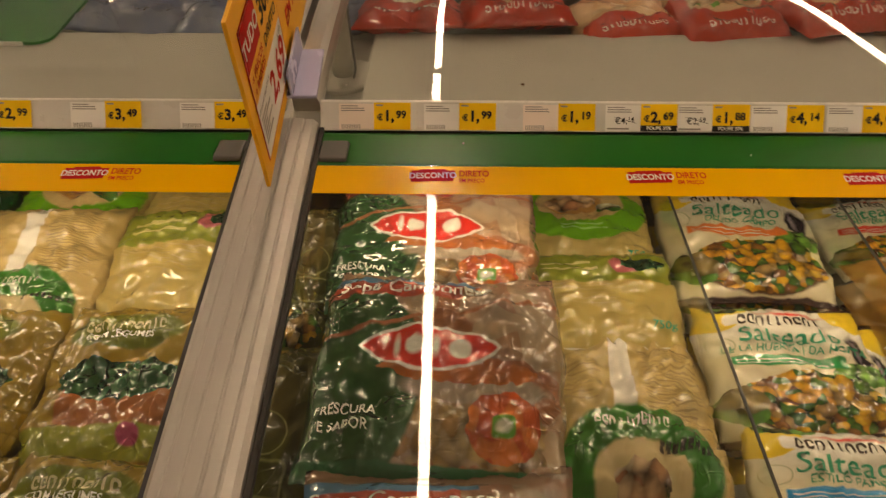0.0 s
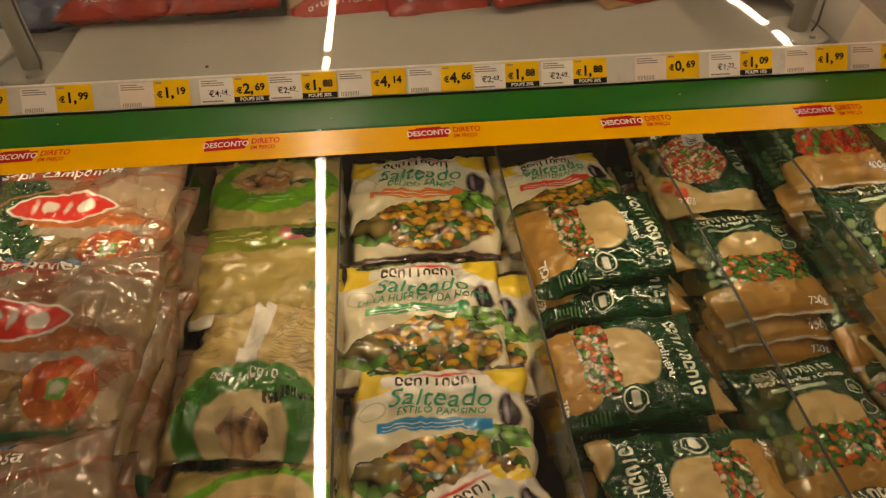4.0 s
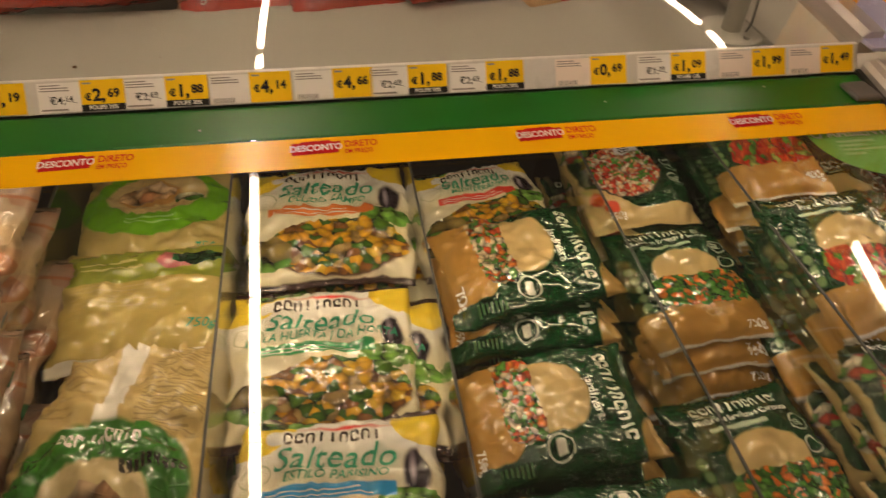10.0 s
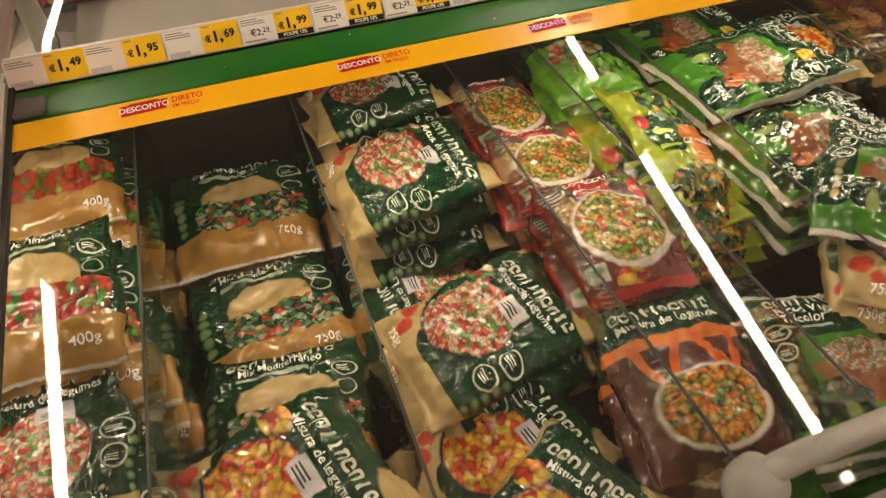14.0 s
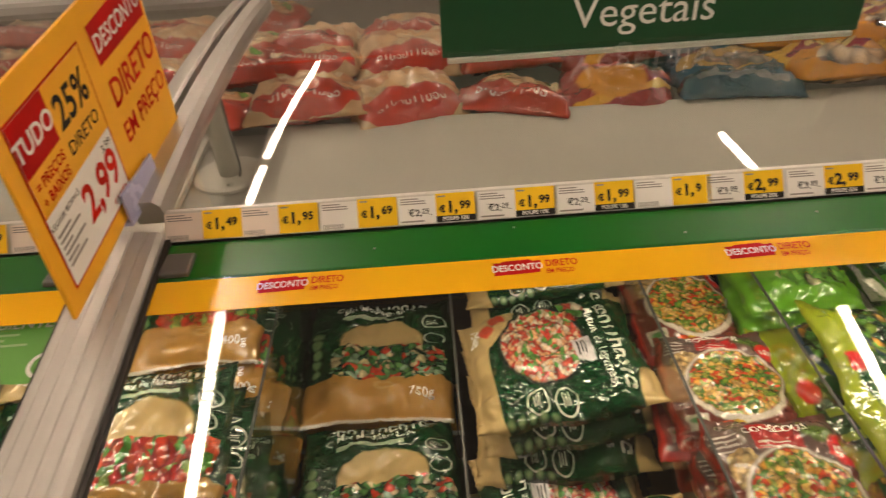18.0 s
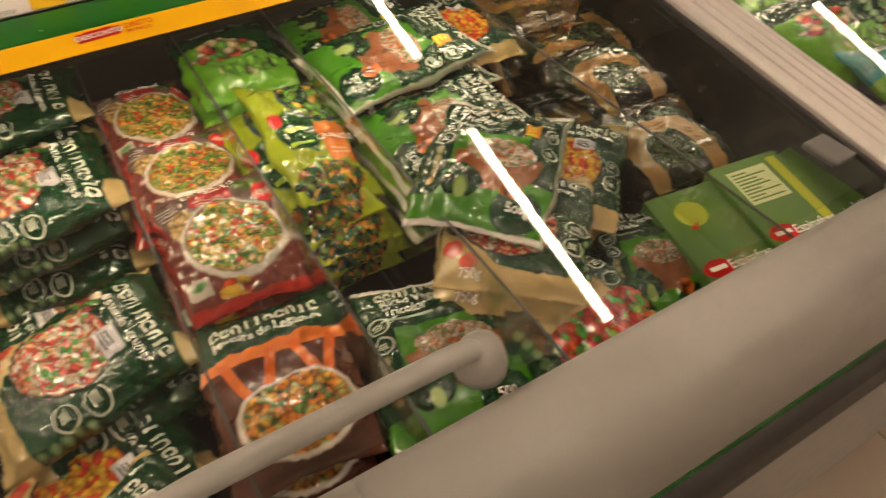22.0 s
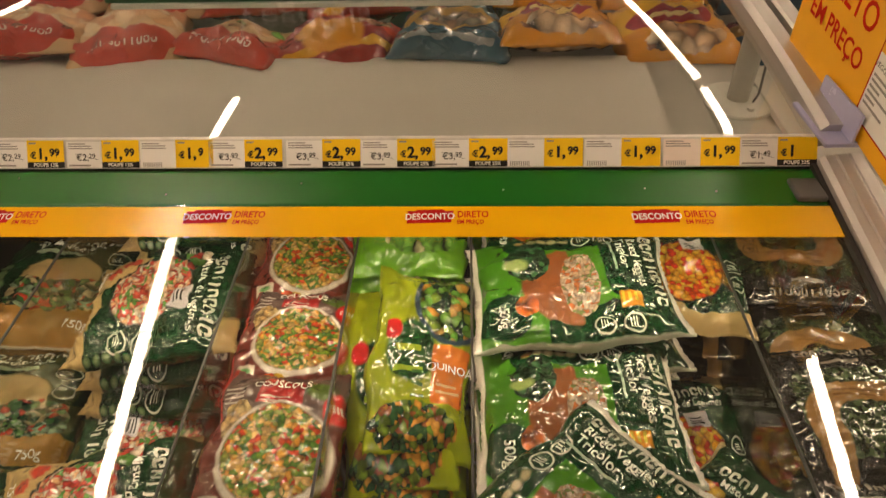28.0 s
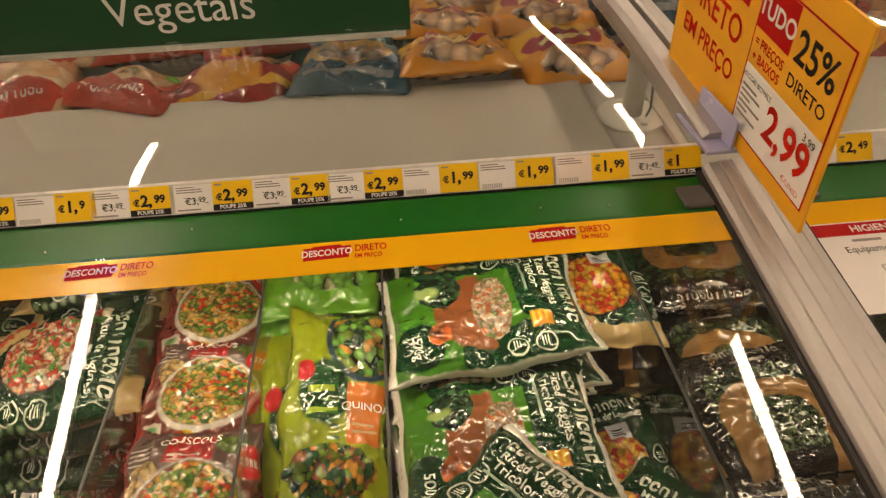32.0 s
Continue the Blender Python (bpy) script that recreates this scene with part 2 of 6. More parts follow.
def plain(name, color, rough=0.5, metal=0.0, vary=0.12, scale=30.0, bump=0.0, spec=0.5, streak=None):
    """A painted, moulded or metal surface with slight stains and grain."""
    k = Mat(name).space()
    v = k.scaled(*streak) if streak else None
    n1, n2 = k.noise(scale, 4, 0.6, v), k.noise(scale * 0.12, 3)
    k.base(color)
    k.paint(k.math("MULTIPLY", n1, vary, clamp=True), tuple(c * 0.55 for c in color))
    k.paint(k.math("MULTIPLY", n2, vary, clamp=True), tuple(min(1, c * 1.35) for c in color))
    if bump:
        k.bump(n1, bump, 0.002)
    return k.done(k.math("MULTIPLY_ADD", n1, 0.15, rough - 0.07), metal, spec)


def flat(name, color, rough=0.55):
    """Printed ink or paper."""
    k = Mat(name).space()
    k.base(color)
    k.paint(k.math("MULTIPLY", k.noise(60.0), 0.1), tuple(c * 0.8 for c in color))
    return k.done(rough, spec=0.15)


def glass(name, tint, wobble=0.0, floor=0.04, veil=0.0):
    """A pane: clear straight through, with gloss by Fresnel."""
    k = Mat(name).space()
    t = k.node("ShaderNodeBsdfTransparent")
    t.inputs[0].default_value = (*tint, 1)
    g = k.node("ShaderNodeBsdfGlossy")
    g.inputs["Roughness"].default_value = 0.012
    lw = k.node("ShaderNodeLayerWeight")
    lw.inputs["Blend"].default_value = 0.5
    f = k.math("MULTIPLY_ADD", k.math("POWER", lw.outputs["Facing"], 5.0), 1.0 - floor, floor)
    if wobble:
        n = k.node("ShaderNodeBump")
        n.inputs["Strength"].default_value, n.inputs["Distance"].default_value = 1.0, wobble
        k.link(k.noise(4.5, 1, 0.4), n.inputs["Height"])
        k.link(n.outputs[0], g.inputs["Normal"])
    x = k.node("ShaderNodeMixShader")
    k.link(f, x.inputs[0])
    k.link(t.outputs[0], x.inputs[1])
    k.link(g.outputs[0], x.inputs[2])
    out = x.outputs[0]
    # uneven pale veil mixed into the pane as haze, lifting the darks behind it
    if veil:
        d = k.node("ShaderNodeBsdfDiffuse")
        d.inputs[0].default_value = (0.8, 0.78, 0.74, 1)
        y = k.node("ShaderNodeMixShader")
        k.link(k.math("MULTIPLY", k.math("MULTIPLY_ADD", k.noise(3.0, 4, 0.6, k.scaled(1, 2.5, 1)), 1.2, 0.4), veil), y.inputs[0])
        k.link(out, y.inputs[1])
        k.link(d.outputs[0], y.inputs[2])
        out = y.outputs[0]
    k.link(out, k.t.nodes["Material Output"].inputs[0])
    return k.m


# mesh helpers ------------------------------------------------------------
def obj(name, verts, faces, mat, parent=None, label="", smooth=False, mats=None, index=None):
    me = bpy.data.meshes.new(name)
    me.from_pydata(verts, [], faces)
    for m in mats or [mat]:
        me.materials.append(m)
    if index is not None:
        me.polygons.foreach_set("material_index", index)
    if smooth:
        me.polygons.foreach_set("use_smooth", [True] * len(me.polygons))
    me.update()
    ob = new(name, me)
    if parent:
        ob.parent = parent
    if label:
        ob["label"] = label
    return ob


def part(name, bm, mat, parent=None, label="", smooth=False):
    me = bpy.data.meshes.new(name)
    if smooth:
        for f in bm.faces:
            f.smooth = True
    bm.to_mesh(me)
    bm.free()
    me.materials.append(mat)
    ob = new(name, me)
    if parent:
        ob.parent = parent
    if label:
        ob["label"] = label
    return ob


def bm_box(x0, y0, z0, x1, y1, z1, bevel=0.0, bm=None, seg=2):
    own = bmesh.new()
    bmesh.ops.create_cube(own, size=1)
    bmesh.ops.transform(own, verts=own.verts, matrix=Matrix.Translation(((x0 + x1) / 2, (y0 + y1) / 2, (z0 + z1) / 2)) @ Matrix.Diagonal((x1 - x0, y1 - y0, z1 - z0, 1)))
    if bevel:
        bmesh.ops.bevel(own, geom=own.edges[:], offset=bevel, segments=seg, affect="EDGES", profile=0.5)
    if bm is None:
        return own
    me = bpy.data.meshes.new("t")
    own.to_mesh(me)
    own.free()
    bm.from_mesh(me)
    bpy.data.meshes.remove(me)
    return bm


def bm_profile(profile, x0, x1):
    """A profile of (y, z) drawn out along x."""
    bm = bmesh.new()
    a = [bm.verts.new((x0, y, z)) for y, z in profile]
    b = [bm.verts.new((x1, y, z)) for y, z in profile]
    n = len(profile)
    for i in range(n):
        bm.faces.new((a[i], a[(i + 1) % n], b[(i + 1) % n], b[i]))
    bm.faces.new(a[::-1])
    bm.faces.new(b)
    bmesh.ops.recalc_face_normals(bm, faces=bm.faces)
    return bm


def bm_sweep(profile, path):
    """A profile of (x, height) swept along a path of (y, z), heights square to it."""
    bm = bmesh.new()
    rings = []
    for i, (y, z) in enumerate(path):
        p, q = path[max(i - 1, 0)], path[min(i + 1, len(path) - 1)]
        dy, dz = q[0] - p[0], q[1] - p[1]
        L = math.hypot(dy, dz)
        ny, nz = -dz / L, dy / L
        rings.append([bm.verts.new((x, y + ny * h, z + nz * h)) for x, h in profile])
    n = len(profile)
    for a, b in zip(rings, rings[1:]):
        for i in range(n):
            bm.faces.new((a[i], a[(i + 1) % n], b[(i + 1) % n], b[i]))
    bm.faces.new(rings[0][::-1])
    bm.faces.new(rings[-1])
    bmesh.ops.recalc_face_normals(bm, faces=bm.faces)
    return bm


def bm_tube(points, r, seg=12):
    """A round tube along points."""
    bm = bmesh.new()
    rings = []
    for i, p in enumerate(points):
        p = Vector(p)
        d = (Vector(points[min(i + 1, len(points) - 1)]) - Vector(points[max(i - 1, 0)])).normalized()
        u = d.orthogonal().normalized() if i == 0 else (u - d * u.dot(d)).normalized()
        w = d.cross(u)
        rr = r[i] if isinstance(r, (list, tuple)) else r
        rings.append([bm.verts.new(p + (u * math.cos(a) + w * math.sin(a)) * rr) for a in (2 * math.pi * k / seg for k in range(seg))])
    for a, b in zip(rings, rings[1:]):
        for k in range(seg):
            bm.faces.new((a[k], a[(k + 1) % seg], b[(k + 1) % seg], b[k]))
    bm.faces.new(rings[0][::-1])
    bm.faces.new(rings[-1])
    bmesh.ops.recalc_face_normals(bm, faces=bm.faces)
    return bm


LETTERS = {}


def letters(text, size, bold=0.0, align="CENTER"):
    """Flat faces of a line of text in the built-in font, as (points, faces)."""
    key = (text, size, bold, align)
    if key not in LETTERS:
        cu = bpy.data.curves.new("text", "FONT")
        cu.body, cu.size, cu.align_x, cu.align_y = text, size, align, "CENTER"
        cu.resolution_u, cu.offset = 3, bold
        ob = new("text", cu)
        bpy.context.view_layer.update()
        me = ob.evaluated_get(bpy.context.evaluated_depsgraph_get()).to_mesh()
        LETTERS[key] = ([(v.co.x, v.co.y) for v in me.vertices], [tuple(p.vertices) for p in me.polygons])
        ob.to_mesh_clear()
        bpy.data.objects.remove(ob)
        bpy.data.curves.remove(cu)
    return LETTERS[key]


class Sheet:
    """Collects flat printed shapes on one plane and makes one mesh of them, its inks as materials."""

    def __init__(self):
        self.v, self.f, self.i, self.mats = [], [], [], []

    def ink(self, m):
        if m not in self.mats:
            self.mats.append(m)
        return self.mats.index(m)

    def poly(self, pts, m, h=0.0):
        n = len(self.v)
        self.v += [(x, y, h) for x, y in pts]
        self.f.append(tuple(range(n, n + len(pts))))
        self.i.append(self.ink(m))
        return self

    def rect(self, x0, y0, x1, y1, m, h=0.0):
        return self.poly(((x0, y0), (x1, y0), (x1, y1), (x0, y1)), m, h)

    def disc(self, cx, cy, r, m, h=0.0, n=28):
        return self.poly([(cx + r * math.cos(2 * math.pi * k / n), cy + r * math.sin(2 * math.pi * k / n)) for k in range(n)], m, h)

    def text(self, s, x, y, size, m, h=0.0, turn=0.0, bold=0.0, align="CENTER", squeeze=1.0):
        pts, faces = letters(s, size, bold, align)
        n = len(self.v)
        c, d = math.cos(radians(turn)), math.sin(radians(turn))
        self.v += [(x + c * a * squeeze - d * b, y + d * a * squeeze + c * b, h) for a, b in pts]
        self.f += [tuple(k + n for k in f) for f in faces]
        self.i += [self.ink(m)] * len(faces)
        return self

    def small(self, x0, y0, x1, y1, rows, m, h=0.0):
        """Unreadable small print as plain bars."""
        p = (y1 - y0) / rows
        for k in range(rows):
            self.rect(x0, y0 + p * k + p * 0.25, x0 + (x1 - x0) * (0.72 + 0.28 * math.sin(k * 2.7 + x0 * 90)), y0 + p * k + p * 0.7, m, h)
        return self

    def place(self, name, matrix, parent=None, label="", bend=None):
        vs = [matrix @ Vector(p) for p in self.v] if bend is None else [bend(p) for p in self.v]
        return obj(name, vs, self.f, None, parent, label, mats=self.mats, index=self.i)

# materials ---------------------------------------------------------------
ALU = plain("aluminium", (0.50, 0.48, 0.45), 0.34, 0.75, 0.35, 60.0, 0.15, streak=(1, 0.06, 1))
ALU_WORN = plain("worn aluminium", (0.46, 0.44, 0.41), 0.42, 0.45, 0.5, 45.0, 0.25, streak=(1.6, 0.05, 1))
STEEL = plain("white enamel", (0.66, 0.64, 0.58), 0.35, 0.0, 0.15, 25.0)
POST = plain("pale grey post enamel", (0.40, 0.385, 0.34), 0.4, 0.0, 0.15, 25.0)
GREY = plain("grey plastic", (0.28, 0.272, 0.25), 0.38, 0.0, 0.2, 40.0, 0.1)
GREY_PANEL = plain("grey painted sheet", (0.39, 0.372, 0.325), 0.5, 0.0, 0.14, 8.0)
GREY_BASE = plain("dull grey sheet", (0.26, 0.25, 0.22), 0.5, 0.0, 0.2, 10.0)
GREY_DARK = plain("dark grey plastic", (0.10, 0.10, 0.095), 0.45, 0.0, 0.3, 40.0)
BLACK = plain("black liner", (0.012, 0.011, 0.01), 0.5, 0.0, 0.3, 20.0)
BLACK_LINE = plain("black gasket and rail shade", (0.02, 0.018, 0.016), 0.55)
GREEN = plain("green lacquer", (0.008, 0.125, 0.010), 0.30, 0.0, 0.15, 5.0, spec=0.5)
SIGN_GREEN = plain("dark green board", (0.006, 0.062, 0.018), 0.45, 0.0, 0.1, 9.0)
SIGN_NAVY = plain("navy board", (0.008, 0.02, 0.06), 0.45, 0.0, 0.1, 9.0)
YELLOW = plain("yellow paper", (0.84, 0.45, 0.006), 0.16, 0.0, 0.08, 20.0)
YELLOW_CARD = plain("yellow card", (0.86, 0.42, 0.008), 0.5, 0.0, 0.1, 20.0)
RED = flat("red ink", (0.46, 0.004, 0.003))
RED_DEEP = flat("orange red ink", (0.56, 0.012, 0.002))
WHITE = flat("white paper", (0.82, 0.80, 0.76))
PINKISH = flat("pinkish paper", (0.80, 0.70, 0.62))
TAG_YELLOW = flat("tag yellow", (0.88, 0.56, 0.01))
INK = flat("black ink", (0.02, 0.018, 0.016))
INK_GREY = flat("grey ink", (0.30, 0.28, 0.26))
RAIL_CLEAR = plain("milky rail", (0.62, 0.60, 0.56), 0.28, 0.0, 0.1, 30.0)
FLOOR = plain("polished floor tile", (0.30, 0.25, 0.20), 0.3, 0.0, 0.25, 6.0)
JOINT = plain("floor joint", (0.12, 0.10, 0.08), 0.8)
WALLP = plain("wall paint", (0.20, 0.18, 0.15), 0.7, 0.0, 0.1, 3.0)
CEILP = plain("dark ceiling paint", (0.06, 0.057, 0.054), 0.8, 0.0, 0.1, 2.0)
# lid and roof panes carry a faint haze that lifts the blacks below
PANE = glass("lid glass", (0.97, 0.985, 0.97), veil=0.006)
PANE_UP = glass("roof glass", (0.96, 0.975, 0.96), 0.0005, veil=0.005)
ACRYLIC = glass("divider acrylic", (0.93, 0.94, 0.90), 0.0006, 0.09)
ACRYLIC_EDGE = plain("divider edge", (0.03, 0.03, 0.026), 0.5)
CLEAR_LILAC = glass("lilac clear plastic", (0.72, 0.72, 0.95), 0.002)
LILAC = plain("lilac plastic", (0.42, 0.42, 0.62), 0.25, 0.0, 0.2)

tube_mat = Mat("lamp")
tube_mat.b.inputs["Base Color"].default_value = (0.8, 0.8, 0.8, 1)
tube_mat.b.inputs["Emission Color"].default_value = (*TUBE_COLOR, 1)
tube_mat.space()
row = tube_mat.math("LESS_THAN", tube_mat.math("FRACT", tube_mat.math("MULTIPLY", tube_mat.V, 22.0)), 0.5)
tube_mat.link(tube_mat.math("MULTIPLY_ADD", row, TUBE_STRENGTH * 1.5, TUBE_STRENGTH * 0.25), tube_mat.b.inputs["Emission Strength"])
TUBE = tube_mat.m
led_mat = Mat("inner lamp")
led_mat.b.inputs["Emission Color"].default_value = (1.0, 0.76, 0.49, 1)
led_mat.b.inputs["Emission Strength"].default_value = LED_STRENGTH
LED = led_mat.m

# the hall ----------------------------------------------------------------
HX0, HX1, HY0, HY1 = -14.0, 17.0, -11.0, 13.0
tagged(part("floor", bm_box(HX0, HY0, -0.2, HX1, HY1, 0.0), JOINT), "warm grey polished shop floor with dark joints", "floor", kind="structure")
# walls out of view, added to close the hall and bounce the lamplight
for n, (a, b, c, d) in enumerate(((HX0 - 0.3, HY0, HX0, HY1), (HX1, HY0, HX1 + 0.3, HY1), (HX0, HY0 - 0.3, HX1, HY0), (HX0, HY1, HX1, HY1 + 0.3))):
    tagged(part(("wall_west", "wall_east", "wall_south", "wall_north")[n], bm_box(a, b, 0, c, d, CEIL + 0.1), WALLP), "plain unseen shop wall added to bounce light", "wall", kind="structure")
tagged(part("ceiling", bm_box(HX0, HY0, CEIL + 0.1, HX1, HY1, CEIL + 0.3), CEILP), "plain dark grey shop ceiling", "ceiling", kind="structure")


def ceiling_light():
    top = tagged(new("ceiling_light"), "long thin white lamp tube under the ceiling", "ceiling light", "lamp lines under the ceiling")
    part("housing", bm_box(-0.05, -1.45, CEIL + 0.03, 0.05, 1.45, CEIL + 0.1, 0.008), STEEL, top)
    part("diffuser", bm_box(-0.042, -1.4495, CEIL, 0.042, 1.4495, CEIL + 0.03), TUBE, top)
    return top


lamp = ceiling_light()
LINE_LEFT = ((-8.9, -6.0), (-6.0, -3.0), (-3.0, -0.1), (-0.1, 2.85), (2.85, 6.15), (6.45, 9.35), (9.35, 12.3))
LINE_RIGHT = ((-9.0, -6.1), (-6.1, -3.2), (-3.2, -0.25), (-0.25, 2.68), (3.82, 6.25), (6.6, 9.5), (9.5, 12.4))
first = True
# only -1.66 and 4.04 are mirrored in the glass; the rest are added fill
for lx in (-12.6, -7.15, -1.66, 4.04, 9.5, 14.9):
    for ly0, ly1 in LINE_RIGHT if lx > 0 else LINE_LEFT:
        m = pose(lx, (ly0 + ly1) / 2, 0) @ Matrix.Diagonal((1, (ly1 - ly0) / 2.9, 1, 1))
        if first:
            lamp.matrix_basis, first = m, False
        else:
            copy_thing(lamp, m)

# the chest freezer -------------------------------------------------------
S = 0.134


def lid(y):
    return 1.0 + S * y


LID = Matrix(((1, 0, 0, 0), (0, 1 / math.hypot(1, S), -S / math.hypot(1, S), 0), (0, S / math.hypot(1, S), 1 / math.hypot(1, S), 1.0), (0, 0, 0, 1)))
MULL = (-3.38, -1.69, -0.005, 1.695, 3.385)
X0, X1 = MULL[0] - 0.05, MULL[-1] + 0.05

freezer = tagged(new("chest_freezer"), "long grey chest freezer with sloping glass lids and green trim", "freezer")
RAIL = [(-0.748, 0.885), (-0.752, 0.897), (-0.765, 0.904), (-0.795, 0.906), (-0.825, 0.902), (-0.845, 0.889), (-0.857, 0.868), (-0.887, 0.803), (-0.88, 0.795), (-0.80, 0.795), (-0.76, 0.82)]
for a, b in zip(MULL, MULL[1:]):
    w = (b - a) / 2
    for k in (0, 1):
        part("front_rail", bm_profile(RAIL, a + k * w + 0.0008, a + (k + 1) * w - 0.0008), GREY, freezer, "rounded grey plastic rail", True)
part("green_stripe", bm_profile([(-0.886, 0.774), (-0.886, 0.7945), (-0.83, 0.7945), (-0.83, 0.774)], X0, X1), GREEN, freezer, "thin green stripe")
part("bumper", bm_profile([(-0.89, 0.66), (-0.905, 0.675), (-0.91, 0.71), (-0.905, 0.755), (-0.89, 0.773), (-0.83, 0.773), (-0.83, 0.66)], X0, X1), BLACK_LINE, freezer, "black rubber bumper", True)
part("front_panel", bm_box(X0, -0.888, 0.12, X1, -0.82, 0.658, 0.006), GREY, freezer)
part("plinth", bm_box(X0, -0.85, 0.0, X1, -0.82, 0.118), GREY_DARK, freezer)
part("front_wall", bm_box(X0, -0.80, 0.12, X1, -0.75, 0.80), GREY_DARK, freezer)
part("tub_floor", bm_box(X0, -0.748, 0.22, X1, 0.505, 0.26), BLACK, freezer)
part("back_wall", bm_box(X0, 0.507, 0.22, X1, 0.53, 0.85), BLACK, freezer, "black inner wall")
for a, b in zip(MULL, MULL[1:]):
    part("shelf_panel", bm_box(a + 0.062, 0.25, 0.866, b - 0.062, 0.715, 0.88, 0.003), GREY_PANEL, freezer, "plain grey middle shelf panel")
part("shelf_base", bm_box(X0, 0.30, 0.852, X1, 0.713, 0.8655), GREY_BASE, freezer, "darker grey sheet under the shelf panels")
part("far_wall", bm_box(X0, 0.70, 0.22, X1, 0.714, 0.85), STEEL, freezer)
part("far_floor", bm_box(X0, 0.716, 0.22, X1, 1.70, 0.26), BLACK, freezer)
part("far_front", bm_box(X0, 1.70, 0.0, X1, 1.86, 0.92, 0.03), GREY, freezer)
for x in (X0, X1):
    part("end_panel", bm_box(x - 0.03, -0.92, 0.0, x + 0.03, 1.86, 0.90, 0.01), GREY, freezer)


def lower_mullion(x):
    prof = [(-0.046, 0.0), (-0.046, 0.016), (-0.040, 0.022), (-0.030, 0.023), (-0.0285, 0.0218), (-0.0265, 0.0218), (-0.025, 0.0245), (-0.012, 0.0252), (-0.0105, 0.0238), (-0.0085, 0.0238), (-0.007, 0.0258),
            (0.007, 0.0258), (0.0085, 0.0238), (0.0105, 0.0238), (0.012, 0.0252), (0.025, 0.0245), (0.0265, 0.0218), (0.0285, 0.0218), (0.030, 0.023), (0.040, 0.022), (0.046, 0.016), (0.046, 0.0)]
    top = tagged(new("lid_mullion"), "worn ribbed aluminium bar between two freezer lids", "mullion", "bars between the lids")
    top.location = (x, 0, 0)
    part("bar", bm_sweep(prof, [(-0.752, lid(-0.752)), (-0.3, lid(-0.3)), (0.092, lid(0.092))]), ALU_WORN, top)
    part("foot_plate", bm_box(-0.062, -0.762, 0.899, 0.062, -0.750, 0.916, 0.002), ALU, top)
    for sx in (-1, 1):
        part("gasket", bm_sweep([(sx * 0.0505 - 0.0035, 0.001), (sx * 0.0505 - 0.0035, 0.009), (sx * 0.0505 + 0.0035, 0.009), (sx * 0.0505 + 0.0035, 0.001)], [(-0.75, lid(-0.75)), (0.09, lid(0.09))]), BLACK_LINE, top)
    part("screw", bm_tube([(0.02, -0.70, lid(-0.70) + 0.02), (0.02, -0.70, lid(-0.70) + 0.029)], 0.004, 10), GREY_DARK, top)
    return top


for x in MULL:
    lower_mullion(x)

HALF = [(y, 1.036 + 0.10 * ((y - 0.118) - (y - 0.118) ** 2 / 0.964)) for y in (0.118, 0.15, 0.18, 0.21, 0.25, 0.29, 0.34, 0.39, 0.44, 0.49, 0.54, 0.588)]
ROOF = HALF + [(1.2 - y, z) for y, z in HALF[::-1]]


def roof_z(y):
    return float(np.interp(y, [p[0] for p in ROOF], [p[1] for p in ROOF]))


def freezer_lid(a, b, handle=True):
    """One sloping glass lid with its printed strip, frame, stops and handle."""
    top = tagged(new("freezer_lid"), "clear glass freezer lid with yellow promotion strip and green edge", "freezer lid", "glass lids of the freezer")
    p = part("pane", bm_box(a, -0.742, 0.0, b, 0.016, 0.005), PANE, top, "clear glass")
    p.matrix_basis = LID
    p.visible_shadow = False
    q = part("green_frame", bm_profile([(0.013, 1.0035), (0.018, 1.0065), (0.082, 1.0135), (0.088, 1.012), (0.088, 0.985), (0.075, 0.985), (0.07, 0.999), (0.013, 0.9965)], a, b), GREEN, top, "glossy green rear frame", False)
    for x in (a + 0.005, b - 0.045):
        part("corner_cap", bm_box(x, 0.0165, 1.008, x + 0.04, 0.062, 1.0165, 0.003), GREY_DARK, top, "dark grey corner cap")
        part("front_stop", bm_box(x - 0.012 if x > (a + b) / 2 else x - 0.004, -0.70, lid(-0.7) + 0.0055, (x - 0.012 if x > (a + b) / 2 else x - 0.004) + 0.045, -0.645, lid(-0.66) + 0.011, 0.004), GREY_DARK, top, "dark grey rubber stop")
    strip = part("promotion_strip", bm_box(a + 0.004, -0.043, 0.0054, b - 0.002, 0.0115, 0.0058), YELLOW, top, "yellow paper strip")
    strip.matrix_basis = LID
    led = part("led_channel", bm_box(a + 0.01, 0.028, 0.968, b - 0.01, 0.066, 0.984, 0.002), GREY_DARK, top, "dark channel of the inner lamp")
    part("led_strip", bm_box(a + 0.03, 0.036, 0.9655, b - 0.03, 0.050, 0.9678), LED, led, "thin lit lamp strip")
    if handle:
        c = (a + b) / 2
        y, z = -0.715, lid(-0.715) + 0.006
        pts = [(c - 0.17, y, z), (c - 0.165, y, z + 0.022), (c - 0.15, y, z + 0.034), (c - 0.12, y, z + 0.038), (c + 0.12, y, z + 0.038), (c + 0.15, y, z + 0.034), (c + 0.165, y, z + 0.022), (c + 0.17, y, z)]
        h = part("handle", bm_tube(pts, 0.0125, 14), GREY, top, "grey tubular handle", True)
        for s in (-1, 1):
            part("handle_foot", bm_tube([(c + s * 0.165, y, z - 0.004), (c + s * 0.165, y, z + 0.008), (c + s * 0.163, y, z + 0.026), (c + s * 0.158, y, z + 0.034)], [0.028, 0.028, 0.024, 0.015], 18), GREY, h, "", True)
    return top


